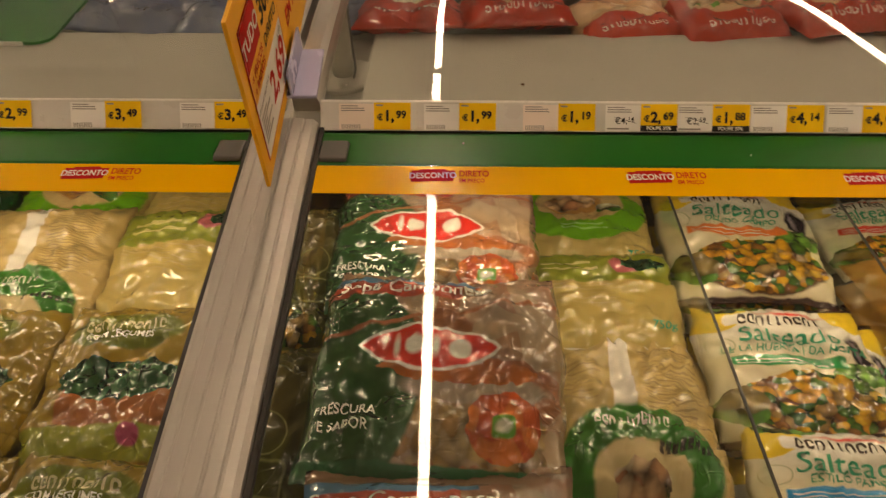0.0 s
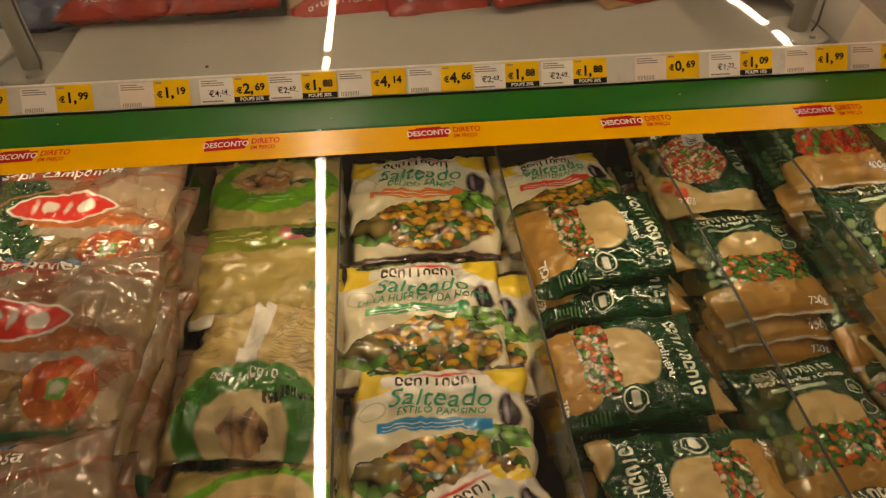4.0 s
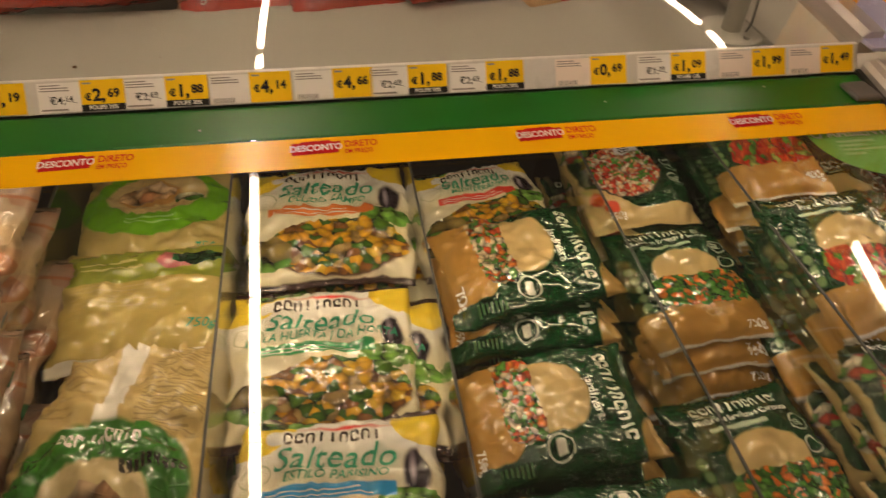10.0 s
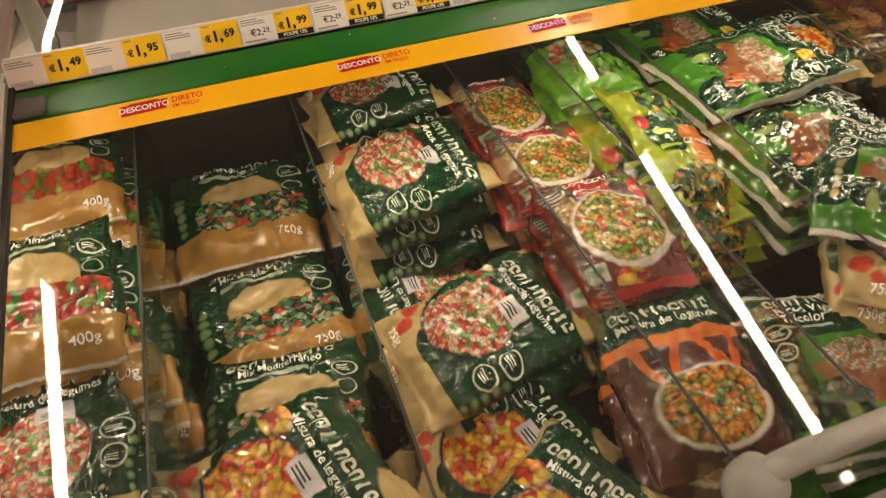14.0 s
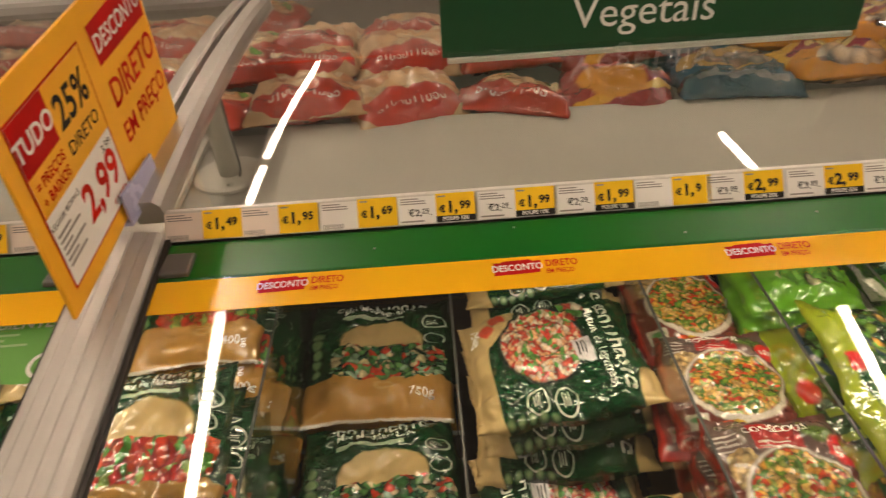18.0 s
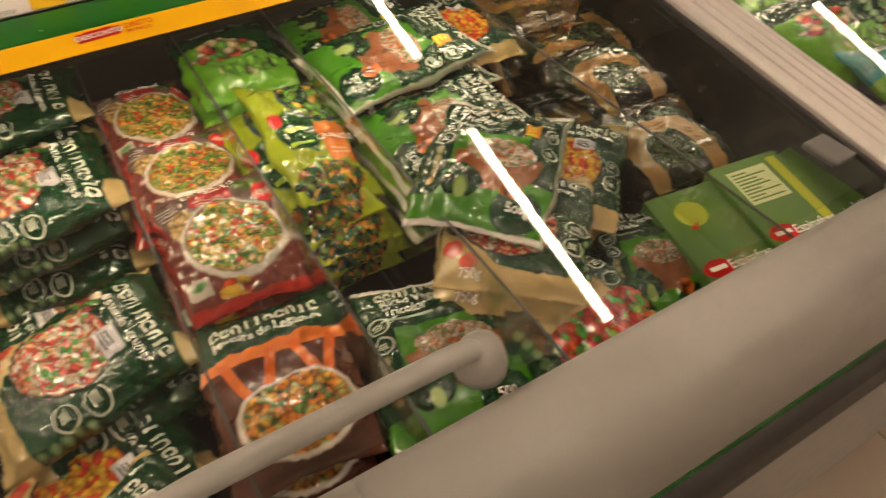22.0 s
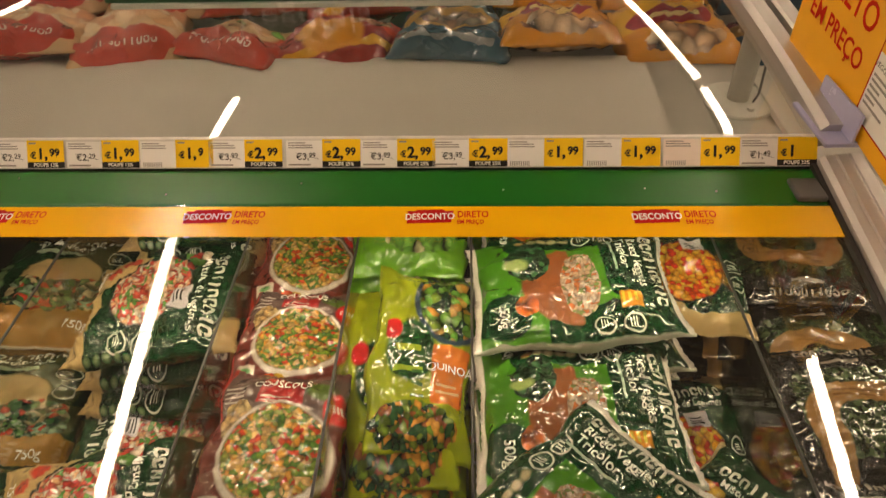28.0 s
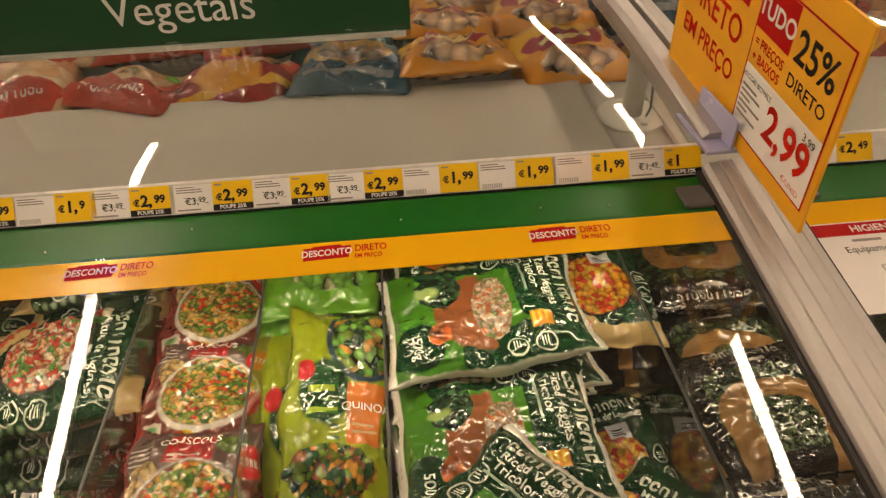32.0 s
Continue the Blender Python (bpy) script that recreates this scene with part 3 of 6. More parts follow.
def promo_label(top, x):
    s = Sheet()
    s.poly([(0, 0.001), (0.004, 0.002), (0.0036, -0.0205), (0.062, -0.0185), (0.0655, 0.003), (0.055, 0.0022), (0.05, 0.0055), (0.016, 0.0042), (0.013, 0.0018)], RED)
    s.text("DESCONTO", 0.034, -0.0085, 0.0155, WHITE, 0.0003, 1.5, 0.0003, squeeze=0.78)
    s.text("DIRETO", 0.070, -0.0045, 0.0165, RED_DEEP, 0.0003, 0, 0.0003, "LEFT", 0.72)
    s.text("EM PREÇO", 0.070, -0.018, 0.0105, RED_DEEP, 0.0003, 0, 0.0002, "LEFT", 0.72)
    return s.place("promotion_print", LID @ Matrix.Translation((x, 0.0005, 0.0062)), top, "red and white promotion print")


LIDS = {}
PRINTS = {0: (-1.993, -2.30, -2.60, -2.90), 1: (-1.506, -1.206, -0.908, -0.614, -0.310), 2: (0.180, 0.480, 0.780, 1.079, 1.377), 3: (1.90, 2.20, 2.50, 2.80)}
for i, (a, b) in enumerate(zip(MULL, MULL[1:])):
    LIDS[i] = freezer_lid(a + 0.05, b - 0.05)
    for x in PRINTS[i]:
        promo_label(LIDS[i], x)


def roof_section(a, b):
    """The fixed glass over the middle of the freezer, with its side bars and price rail."""
    top = tagged(new("roof_glass"), "fixed glass roof pane framed in bright aluminium", "freezer roof", "glass roof over the middle shelf")
    for lo, hi, nm in ((0, len(HALF) - 1, "pane"), (len(HALF), len(ROOF) - 1, "pane")):
        vs, fs = [], []
        run = ROOF[lo:hi + 1]
        n = len(run)
        for up in (0.011, 0.006):
            for y, z in run:
                vs += [(a + 0.03, y, z + up), (b - 0.03, y, z + up)]
        for k in range(n - 1):
            o, u = 2 * k, 2 * n + 2 * k
            fs += [(o, o + 1, o + 3, o + 2), (u, u + 2, u + 3, u + 1)]
        m = len(vs)
        vs += vs[:]
        for k in range(n - 1):
            o, u = m + 2 * k, m + 2 * n + 2 * k
            fs += [(o, o + 2, u + 2, u), (o + 1, u + 1, u + 3, o + 3)]
        fs += [(m, m + 2 * n, m + 2 * n + 1, m + 1), (m + 2 * n - 2, m + 2 * n - 1, m + 4 * n - 1, m + 4 * n - 2)]
        p = obj(nm, vs, fs, PANE_UP, top, "clear glass", True)
        p.visible_shadow = False
    for x, s in ((a, 1), (b, -1)):
        bar = [(x + s * 0.006, 0.0), (x + s * 0.006, 0.027), (x + s * 0.010, 0.031), (x + s * 0.034, 0.031), (x + s * 0.043, 0.022), (x + s * 0.047, 0.002), (x + s * 0.047, -0.006), (x + s * 0.006, -0.006)]
        part("side_bar", bm_sweep(bar, ROOF), ALU, top)
    part("price_rail", bm_profile([(0.089, 1.0155), (0.0905, 1.0145), (0.1155, 1.0485), (0.1205, 1.049), (0.122, 1.043), (0.100, 1.013), (0.094, 1.0125)], a + 0.048, b - 0.048), RAIL_CLEAR, top, "milky plastic price rail")
    # black strip stands in for the shade below the price rail
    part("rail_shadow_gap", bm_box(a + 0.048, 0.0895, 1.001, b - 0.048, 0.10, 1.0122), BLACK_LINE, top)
    return top


for a, b in zip(MULL, MULL[1:]):
    roof_section(a, b)


def support_post(x):
    top = tagged(new("support_post"), "pale grey post on a round flange under the glass roof", "post", "posts on the middle shelf")
    top.location = (x, 0.53, 0.866)
    part("flange", bm_tube([(0, 0, 0.0005), (0, 0, 0.007), (0, 0, 0.010)], [0.072, 0.072, 0.066], 32), POST, top)
    part("pole", bm_tube([(0, 0, 0.009), (0, 0, 0.12), (0, 0, 0.192)], 0.021, 20), POST, top, "", True)
    part("cable", bm_tube([(0.024, -0.02, 0.011), (0.03, -0.021, 0.03), (0.026, -0.018, 0.12), (0.024, -0.012, 0.18)], 0.0025, 6), GREY_DARK, top)
    part("bolt", bm_tube([(0.01, -0.05, 0.010), (0.01, -0.05, 0.016)], 0.007, 6), POST, top)
    return top


for x in MULL[1:4]:
    support_post(x + 0.012)

# price tags --------------------------------------------------------------
TAG = Matrix.LocRotScale((0, 0.0890, 1.0150), Euler((math.atan2(0.034, 0.025), 0, 0)), None)


def price_tag(x, price, old="", poupe="", tone=WHITE, wide=0.108):
    """A shelf label: plain card, yellow price field, and on offers the old price struck through and a black bar."""
    top = tagged(new("price_tag"), ("white and yellow offer tag with struck-out old price" if old else "pale and yellow paper price tag in the rail"), "price tag", "price tags in the rail")
    m = TAG @ Matrix.Translation((x, 0.001, 0.0016))
    s = Sheet()
    s.rect(0, 0.001, wide * 0.48, 0.0385, tone)
    s.small(0.003, 0.027, wide * 0.44, 0.037, 3, INK_GREY, 0.0002)
    if old:
        s.text("€" + old.split(",")[0] + ",", wide * 0.13, 0.0155, 0.0135, INK, 0.0002, 0, 0.0001, "LEFT")
        s.text(old.split(",")[1], wide * 0.30, 0.0175, 0.010, INK, 0.0002, 0, 0.0001, "LEFT")
        s.poly([(wide * 0.12, 0.021), (wide * 0.43, 0.012), (wide * 0.43, 0.0126), (wide * 0.12, 0.0216)], INK, 0.0003)
        s.small(0.003, 0.002, wide * 0.40, 0.007, 1, INK_GREY, 0.0002)
    else:
        for k in range(11):
            s.rect(0.004 + k * 0.0026, 0.002, 0.0053 + k * 0.0026, 0.0085, INK_GREY, 0.0002)
    s.place("card", m, top)
    s = Sheet()
    y0 = 0.0095 if poupe else 0.001
    s.rect(wide * 0.48, y0, wide * 0.985, 0.0405, TAG_YELLOW)
    if price:
        a, _, b = price.partition(",")
        s.text("€", wide * 0.525, 0.0185, 0.0125, INK, 0.0002, 0, 0.0005, "LEFT")
        s.text(a + ("," if b else ""), wide * 0.615, 0.0205, 0.0215, INK, 0.0002, 0, 0.0008, "LEFT")
        if b:
            s.text(b, wide * 0.785, 0.0225, 0.0150, INK, 0.0002, 0, 0.0006, "LEFT")
    s.small(wide * 0.51, 0.034, wide * 0.72, 0.039, 1, INK_GREY, 0.0002)
    s.place("price_field", m, top, "yellow price field")
    if poupe:
        s = Sheet()
        s.rect(wide * 0.48, 0.001, wide * 0.985, 0.0095, INK)
        s.text("POUPE " + poupe, wide * 0.73, 0.0052, 0.0072, WHITE, 0.0002, 0, 0.0002)
        s.place("saving_bar", m, top, "black saving bar")
    return top


for x, p, o, sv, tone in ((-2.348, "3,49", "", "", WHITE), (-2.18, "2,99", "", "", WHITE), (-2.015, "3,49", "", "", WHITE), (-1.851, "3,49", "", "", WHITE),
                          (-1.614, "1,99", "", "", PINKISH), (-1.488, "1,99", "", "", WHITE), (-1.342, "1,19", "", "", PINKISH), (-1.221, "2,69", "4,14", "35%", WHITE), (-1.116, "1,88", "2,69", "30%", WHITE),
                          (-1.008, "4,14", "", "", WHITE), (-0.898, "4,66", "", "", WHITE), (-0.795, "1,88", "2,69", "30%", WHITE), (-0.685, "1,88", "2,69", "30%", WHITE), (-0.532, "0,69", "", "", PINKISH),
                          (-0.409, "1,09", "1,29", "15%", WHITE), (-0.281, "1,99", "", "", PINKISH), (-0.169, "1,49", "", "", PINKISH),
                          (0.042, "1,49", "", "", PINKISH), (0.147, "1,95", "", "", PINKISH), (0.256, "1,69", "", "", WHITE), (0.364, "1,99", "2,29", "13%", WHITE), (0.474, "1,99", "2,29", "13%", WHITE), (0.584, "1,99", "2,29", "13%", WHITE),
                          (0.692, "1,9", "", "", WHITE), (0.792, "2,99", "3,99", "25%", WHITE), (0.904, "2,99", "3,99", "25%", WHITE), (1.011, "2,99", "3,99", "25%", WHITE), (1.113, "2,99", "3,99", "25%", WHITE),
                          (1.219, "1,99", "", "", WHITE), (1.327, "1,99", "", "", WHITE), (1.437, "1,99", "", "", PINKISH), (1.543, "1", "1,49", "32%", WHITE), (1.80, "2,49", "", "", WHITE), (1.93, "1,99", "", "", WHITE), (2.06, "2,29", "", "", PINKISH)):
    price_tag(x, p, o, sv, tone)


# hanging blades on the bars -----------------------------------------------
def promo_blade(x, lean=0.0, tip=0.0, tall=1.0, hand=-1, cut="25%", price="2,99"):
    top = tagged(new("promotion_sign"), "yellow two-sided promotion sign in a clear lilac clip", "sign", "promotion signs on the bars")
    top.matrix_basis = pose(x, 0, 0, 0, 0, lean) @ Matrix.Translation((0, -0.08, 1.04)) @ Matrix.Rotation(radians(tip), 4, "X") @ Matrix.Diagonal((1, 1, tall, 1)) @ Matrix.Translation((0, 0.08, -1.04))
    y0, y1 = -0.086, 0.346
    bd = bm_box(-0.0025, y0, 1.046, 0.0025, y1, 1.305, 0.0008)
    sh = Matrix.Identity(4)
    rise = 0.10 if not tip else 0.03
    sh[2][1] = rise
    bmesh.ops.transform(bd, verts=bd.verts, matrix=sh)
    part("board", bd, YELLOW_CARD, top, "yellow card board")
    for side in (-1, 1):
        # the print's own plane: across from its left end, up
        def at(px, py, h):
            y = (y1 - px) if side < 0 else (y0 + px)
            return (side * (0.0032 + h), y, 1.046 + py * 0.87 + rise * y)
        off = 0.228 if side < 0 else 0.022
        s = Sheet()
        s.rect(off, 0.028, off + 0.195, 0.262, RED, 0)
        s.rect(off + 0.003, 0.031, off + 0.192, 0.259, WHITE, 0.0003)
        s.rect(off + 0.003, 0.135, off + 0.192, 0.259, YELLOW_CARD, 0.0006)
        s.rect(off + 0.003, 0.19, off + 0.085, 0.259, RED, 0.0009)
        s.text("TUDO", off + 0.044, 0.222, 0.036, WHITE, 0.0012, 0, 0.0008, squeeze=0.85)
        s.text(cut, off + 0.137, 0.212, 0.062, INK, 0.0012, 0, 0.0012, squeeze=0.82)
        s.text("DIRETO", off + 0.137, 0.165, 0.027, INK, 0.0012, 0, 0.0002, squeeze=0.9)
        s.text("= PREÇOS", off + 0.046, 0.172, 0.020, RED_DEEP, 0.0012, 0, 0.0004, squeeze=0.8)
        s.text("+ BAIXOS", off + 0.046, 0.150, 0.020, RED_DEEP, 0.0012, 0, 0.0004, squeeze=0.8)
        s.text(price, off + 0.130, 0.085, 0.072, RED_DEEP, 0.0012, 0, 0.0018, squeeze=0.85)
        s.text("3,99", off + 0.170, 0.120, 0.016, INK, 0.0012)
        s.text("VEGGIE BOWLS", off + 0.040, 0.118, 0.011, INK, 0.0012)
        s.small(off + 0.008, 0.055, off + 0.065, 0.108, 6, INK_GREY, 0.0012)
        s.text("€/UNID", off + 0.162, 0.043, 0.012, RED_DEEP, 0.0012)
        s.place("price_sheet", None, top, "white price sheet under clear film", bend=lambda p: at(*p))
        o2 = 0.012 if side < 0 else 0.232
        s = Sheet()
        s.poly([(o2 + 0.02, 0.205), (o2 + 0.19, 0.20), (o2 + 0.195, 0.27), (o2 + 0.015, 0.265)], RED, 0)
        s.text("DESCONTO", o2 + 0.105, 0.232, 0.038, WHITE, 0.0004, 0, 0.0006, squeeze=0.8)
        s.text("DIRETO", o2 + 0.105, 0.155, 0.060, RED_DEEP, 0.0004, 0, 0.0008, squeeze=0.8)
        s.text("EM PREÇO", o2 + 0.105, 0.092, 0.045, RED_DEEP, 0.0004, 0, 0.0006, squeeze=0.8)
        s.place("promotion_print", None, top, "red promotion print", bend=lambda p: at(*p))
    clip = part("clip", bm_box(-0.045 if hand < 0 else -0.012, 0.085, 1.049, 0.012 if hand < 0 else 0.045, 0.20, 1.056, 0.002), LILAC, top, "clear lilac plastic clip")
    clip2 = bm_box(-0.012, 0.085, 1.056, -0.008, 0.20, 1.098, 0.001)
    part("clip_jaw", clip2, LILAC, clip, "clear lilac jaw")
    part("clip_jaw", bm_box(0.008, 0.085, 1.056, 0.012, 0.20, 1.098, 0.001), LILAC, clip, "clear lilac jaw")
    return top


promo_blade(MULL[1] + 0.009, 2.0, 8.0, 0.9, 1, "30%", "2,69")
promo_blade(MULL[2], -2.0)
promo_blade(MULL[3], 2.0)


def overhead_board(x0, x1, mat, label, text=""):
    top = tagged(new("category_sign"), label, "sign", "category boards over the middle shelf")
    part("board", bm_box(x0, 0.5965, 1.056, x1, 0.6035, 1.345, 0.001), mat, top)
    part("lip", bm_box(x0 + 0.01, 0.590, 1.0455, x1 - 0.01, 0.610, 1.0555, 0.002), STEEL, top, "white lower edge")
    if text:
        s = Sheet()
        s.text(text, 0, 0, 0.082, WHITE)
        s.place("lettering", pose(0.838, 0.5958, 1.122, 90, 0, 0), top, "white lettering")
    return top


overhead_board(0.45, 1.262, SIGN_GREEN, "dark green hanging board with white lettering", "Vegetais")
overhead_board(-3.0, -2.165, SIGN_NAVY, "dark navy blue hanging board with white edge")


def flat_cover():
    top = tagged(new("green_cover"), "flat green panel with rounded corner lying on the shelf", "cover")
    bm = bmesh.new()
    pts = [(-3.3, 0.645), (-2.395, 0.645)] + [(-2.395 + 0.04 * math.sin(a), 0.685 - 0.04 * math.cos(a)) for a in np.linspace(0.3, math.pi / 2, 6)] + [(-2.365, 0.89), (-3.3, 0.89)]
    lo = [bm.verts.new((x, y, 0.8815)) for x, y in pts]
    f = bm.faces.new(lo)
    up = bmesh.ops.extrude_face_region(bm, geom=[f])
    bmesh.ops.translate(bm, verts=[v for v in up["geom"] if isinstance(v, bmesh.types.BMVert)], vec=(0, 0, 0.006))
    bmesh.ops.recalc_face_normals(bm, faces=bm.faces)
    part("panel", bm, GREEN, top)
    part("trim", bm_box(-3.3, 0.6385, 0.8815, -2.41, 0.6445, 0.8905, 0.001), STEEL, top, "thin pale edge trim")
    return top


flat_cover()

# prints of the bags: planes in decimetres from the middle of the bag ------------
DG = (0.0025, 0.046, 0.0115)
KRAFT = (0.45, 0.24, 0.05)
CREAM = (0.58, 0.42, 0.18)
BEIGE = (0.34, 0.205, 0.055)
W = (0.74, 0.71, 0.63)
INK_C = (0.03, 0.025, 0.02)
PEAS = [(0.05, 0.17, 0.02), (0.62, 0.15, 0.02), (0.07, 0.22, 0.03), (0.035, 0.12, 0.02), (0.66, 0.19, 0.03), (0.09, 0.26, 0.04)]
MEDIT = [(0.03, 0.11, 0.03), (0.55, 0.06, 0.03), (0.12, 0.28, 0.08), (0.02, 0.08, 0.04), (0.55, 0.45, 0.25), (0.25, 0.38, 0.25)]
PEPPER = [(0.55, 0.05, 0.02), (0.62, 0.09, 0.03), (0.10, 0.30, 0.04), (0.45, 0.03, 0.02), (0.5, 0.08, 0.03), (0.30, 0.42, 0.08)]
SALAD = [(0.60, 0.10, 0.06), (0.72, 0.55, 0.36), (0.12, 0.32, 0.06), (0.72, 0.62, 0.48), (0.55, 0.06, 0.04), (0.74, 0.40, 0.2)]
TROPIC = [(0.78, 0.36, 0.02), (0.68, 0.08, 0.02), (0.82, 0.50, 0.04), (0.75, 0.30, 0.02), (0.60, 0.05, 0.02), (0.80, 0.42, 0.05)]
JARD = [(0.65, 0.18, 0.03), (0.68, 0.55, 0.35), (0.07, 0.22, 0.03), (0.10, 0.28, 0.04), (0.60, 0.09, 0.03), (0.70, 0.60, 0.42)]
STEWS = [(0.66, 0.36, 0.02), (0.05, 0.12, 0.015), (0.62, 0.30, 0.02), (0.42, 0.27, 0.08), (0.08, 0.18, 0.02), (0.70, 0.44, 0.03), (0.22, 0.09, 0.02)]
COUS = [(0.62, 0.30, 0.04), (0.16, 0.26, 0.025), (0.66, 0.42, 0.10), (0.52, 0.07, 0.02), (0.09, 0.20, 0.03), (0.30, 0.34, 0.06), (0.60, 0.40, 0.14)]
RICE = [(0.44, 0.34, 0.24), (0.42, 0.29, 0.18), (0.46, 0.14, 0.04), (0.54, 0.46, 0.36), (0.16, 0.22, 0.06), (0.44, 0.33, 0.23)]
LEAFY = [(0.02, 0.07, 0.03), (0.03, 0.10, 0.035), (0.015, 0.05, 0.025), (0.04, 0.13, 0.05), (0.02, 0.06, 0.02), (0.03, 0.09, 0.03)]
BEANS = [(0.16, 0.40, 0.05), (0.22, 0.50, 0.07), (0.12, 0.32, 0.04), (0.25, 0.52, 0.08), (0.18, 0.42, 0.06), (0.55, 0.55, 0.3)]
MEAT = [(0.68, 0.42, 0.22), (0.72, 0.5, 0.3), (0.60, 0.32, 0.15), (0.74, 0.58, 0.38), (0.65, 0.4, 0.2), (0.55, 0.25, 0.12)]

DESIGNS = {}


def design(name, w, l, words=()):
    def keep(fn):
        k = Mat("print " + name).uv()
        gloss = fn(k) or (0.2, 0.55)
        DESIGNS[name] = (k.film(*gloss), w, l, words)
        return fn
    return keep


def window_bag(k, food, top=DG):
    k.base(top)
    k.paint(k.box(-1.2, -1.5, 1.2, -0.62), KRAFT)
    k.paint(k.box(-0.62, -1.5, 0.95, -0.52, 0.15), KRAFT)
    k.paint(k.math("MAXIMUM", k.ell(0.05, 0.22, 0.58, 0.42), k.box(-0.53, -0.4, 0.63, 0.22)), CREAM)
    k.chunks(k.ragged(k.box(-0.66, -0.62, 0.92, 0.06, 0.2, 0.15)), food, 10.0, 0.5, 0.45 if food is PEPPER else 1.0)
    k.paint(k.mark(-0.7, 1.02, 0.72, 1.18), W)
    k.paint(k.lines(-0.55, 0.72, 0.5, 0.82, 1, 0.7), (0.45, 0.55, 0.4))
    k.paint(k.ring(0.78, 0.62, 0.15, 0.018), W)
    k.paint(k.lines(0.69, 0.56, 0.87, 0.68, 3), W)
    k.paint(k.ring(0.78, 0.24, 0.13, 0.016), W)
    for i in range(5):
        k.paint(k.ell(-0.86, 0.35 - i * 0.2, 0.065, 0.085), (0.18, 0.28, 0.12))
    k.paint(k.box(-1.2, -1.5, 1.2, -1.30), (0.66, 0.60, 0.50))
    k.paint(k.both(k.ell(0.12, -0.78, 0.13, 0.07), k.math("SUBTRACT", 1.0, k.ell(0.12, -0.78, 0.115, 0.058))), (0.62, 0.45, 0.2))


for nm, food in (("peas", PEAS), ("medit", MEDIT), ("pepper", PEPPER)):
    design(nm, 2.1, 2.75, {"peas": (("Mistura de Ervilhas e Cenoura", 0, 0.9, 0.105, 0), ("750g", 0.72, -1.12, 0.15, 0)),
                           "medit": (("Mix Mediterrâneo", 0, 0.9, 0.125, 0), ("750g", 0.62, -0.95, 0.15, 0)),
                           "pepper": (("Mix de Pimentos", 0, 0.9, 0.125, 0), ("400g", 0.62, -1.0, 0.17, 0))}[nm])(lambda k, food=food: window_bag(k, food))


def mix_bag(k, food, extra):
    k.base(CREAM)
    k.paint(k.box(-0.98, -0.55, 1.2, 1.6, 0.35), DG)
    k.paint(k.box(-0.4, -1.05, 1.2, 0.4, 0.35), DG)
    k.paint(k.ell(-0.95, -1.2, 0.55, 0.5), CREAM)
    k.paint(k.ell(0.95, 1.38, 0.5, 0.28), CREAM)
    k.paint(k.ell(-0.12, -0.15, 0.72, 0.72), (0.03, 0.035, 0.03))
    k.chunks(k.ell(-0.12, -0.15, 0.66, 0.66), food, 9.0 if food is TROPIC else 13.0, 0.5)
    k.chunks(k.ragged(k.ell(-0.75, 0.5, 0.3, 0.22, 0.1)), extra, 6)
    k.paint(k.ell(-0.82, -0.78, 0.13, 0.15), (0.6, 0.06, 0.03))
    k.paint(k.ell(-0.6, -1.0, 0.13, 0.14), (0.62, 0.08, 0.04))
    k.paint(k.mark(-0.80, 0.88, 0.84, 1.07), W)
    k.paint(k.ring(0.82, -0.05, 0.17, 0.02), W)
    k.paint(k.lines(0.72, -0.11, 0.92, 0.02, 3), W)
    k.paint(k.ring(0.80, -0.48, 0.17, 0.02), W)
    k.paint(k.lines(0.70, -0.54, 0.90, -0.42, 3), W)
    k.paint(k.box(-0.10, 0.30, 0.36, 0.60, 0.02), (0.70, 0.68, 0.72))
    k.paint(k.lines(-0.03, 0.35, 0.30, 0.52, 3, 0.5), (0.05, 0.05, 0.05))
    for i in range(5):
        k.paint(k.ell(0.98, -0.95 + i * 0.17, 0.035, 0.05), (0.2, 0.3, 0.14))


design("french", 2.1, 2.9, (("Mistura de Legumes", 0.05, 0.74, 0.15, 0), ("750g", -0.55, -1.2, 0.14, 0)))(lambda k: mix_bag(k, SALAD, SALAD))
design("tropical", 2.1, 2.9, (("Mistura de Legumes", 0.05, 0.74, 0.15, 0), ("750g", -0.55, -1.2, 0.14, 0)))(lambda k: mix_bag(k, TROPIC, TROPIC))


@design("garden", 2.1, 2.8, (("Jardineira", 0.05, 0.62, 0.16, 0), ("750g", 0.6, -1.2, 0.15, 0)))
def garden(k):
    k.base(DG)
    k.paint(k.box(-1.2, -1.6, 0.75, -0.55, 0.3), KRAFT)
    k.paint(k.ell(0.95, 1.35, 0.55, 0.25), BEIGE)
    k.paint(k.math("MAXIMUM", k.ell(-0.15, 0.12, 0.62, 0.45), k.box(-0.77, -0.4, 0.47, 0.12)), CREAM)
    k.chunks(k.ragged(k.box(-1.0, -0.75, 0.55, -0.18, 0.2, 0.15)), JARD, 10.0)
    k.paint(k.mark(-0.78, 0.85, 0.78, 1.05), W)
    k.paint(k.ring(0.72, -0.1, 0.19, 0.02), W)
    k.paint(k.box(0.62, -0.16, 0.82, -0.03, 0.03), W)
    k.paint(k.lines(0.82, -1.0, 0.98, -0.5, 7, 0.4), (0.06, 0.12, 0.05))


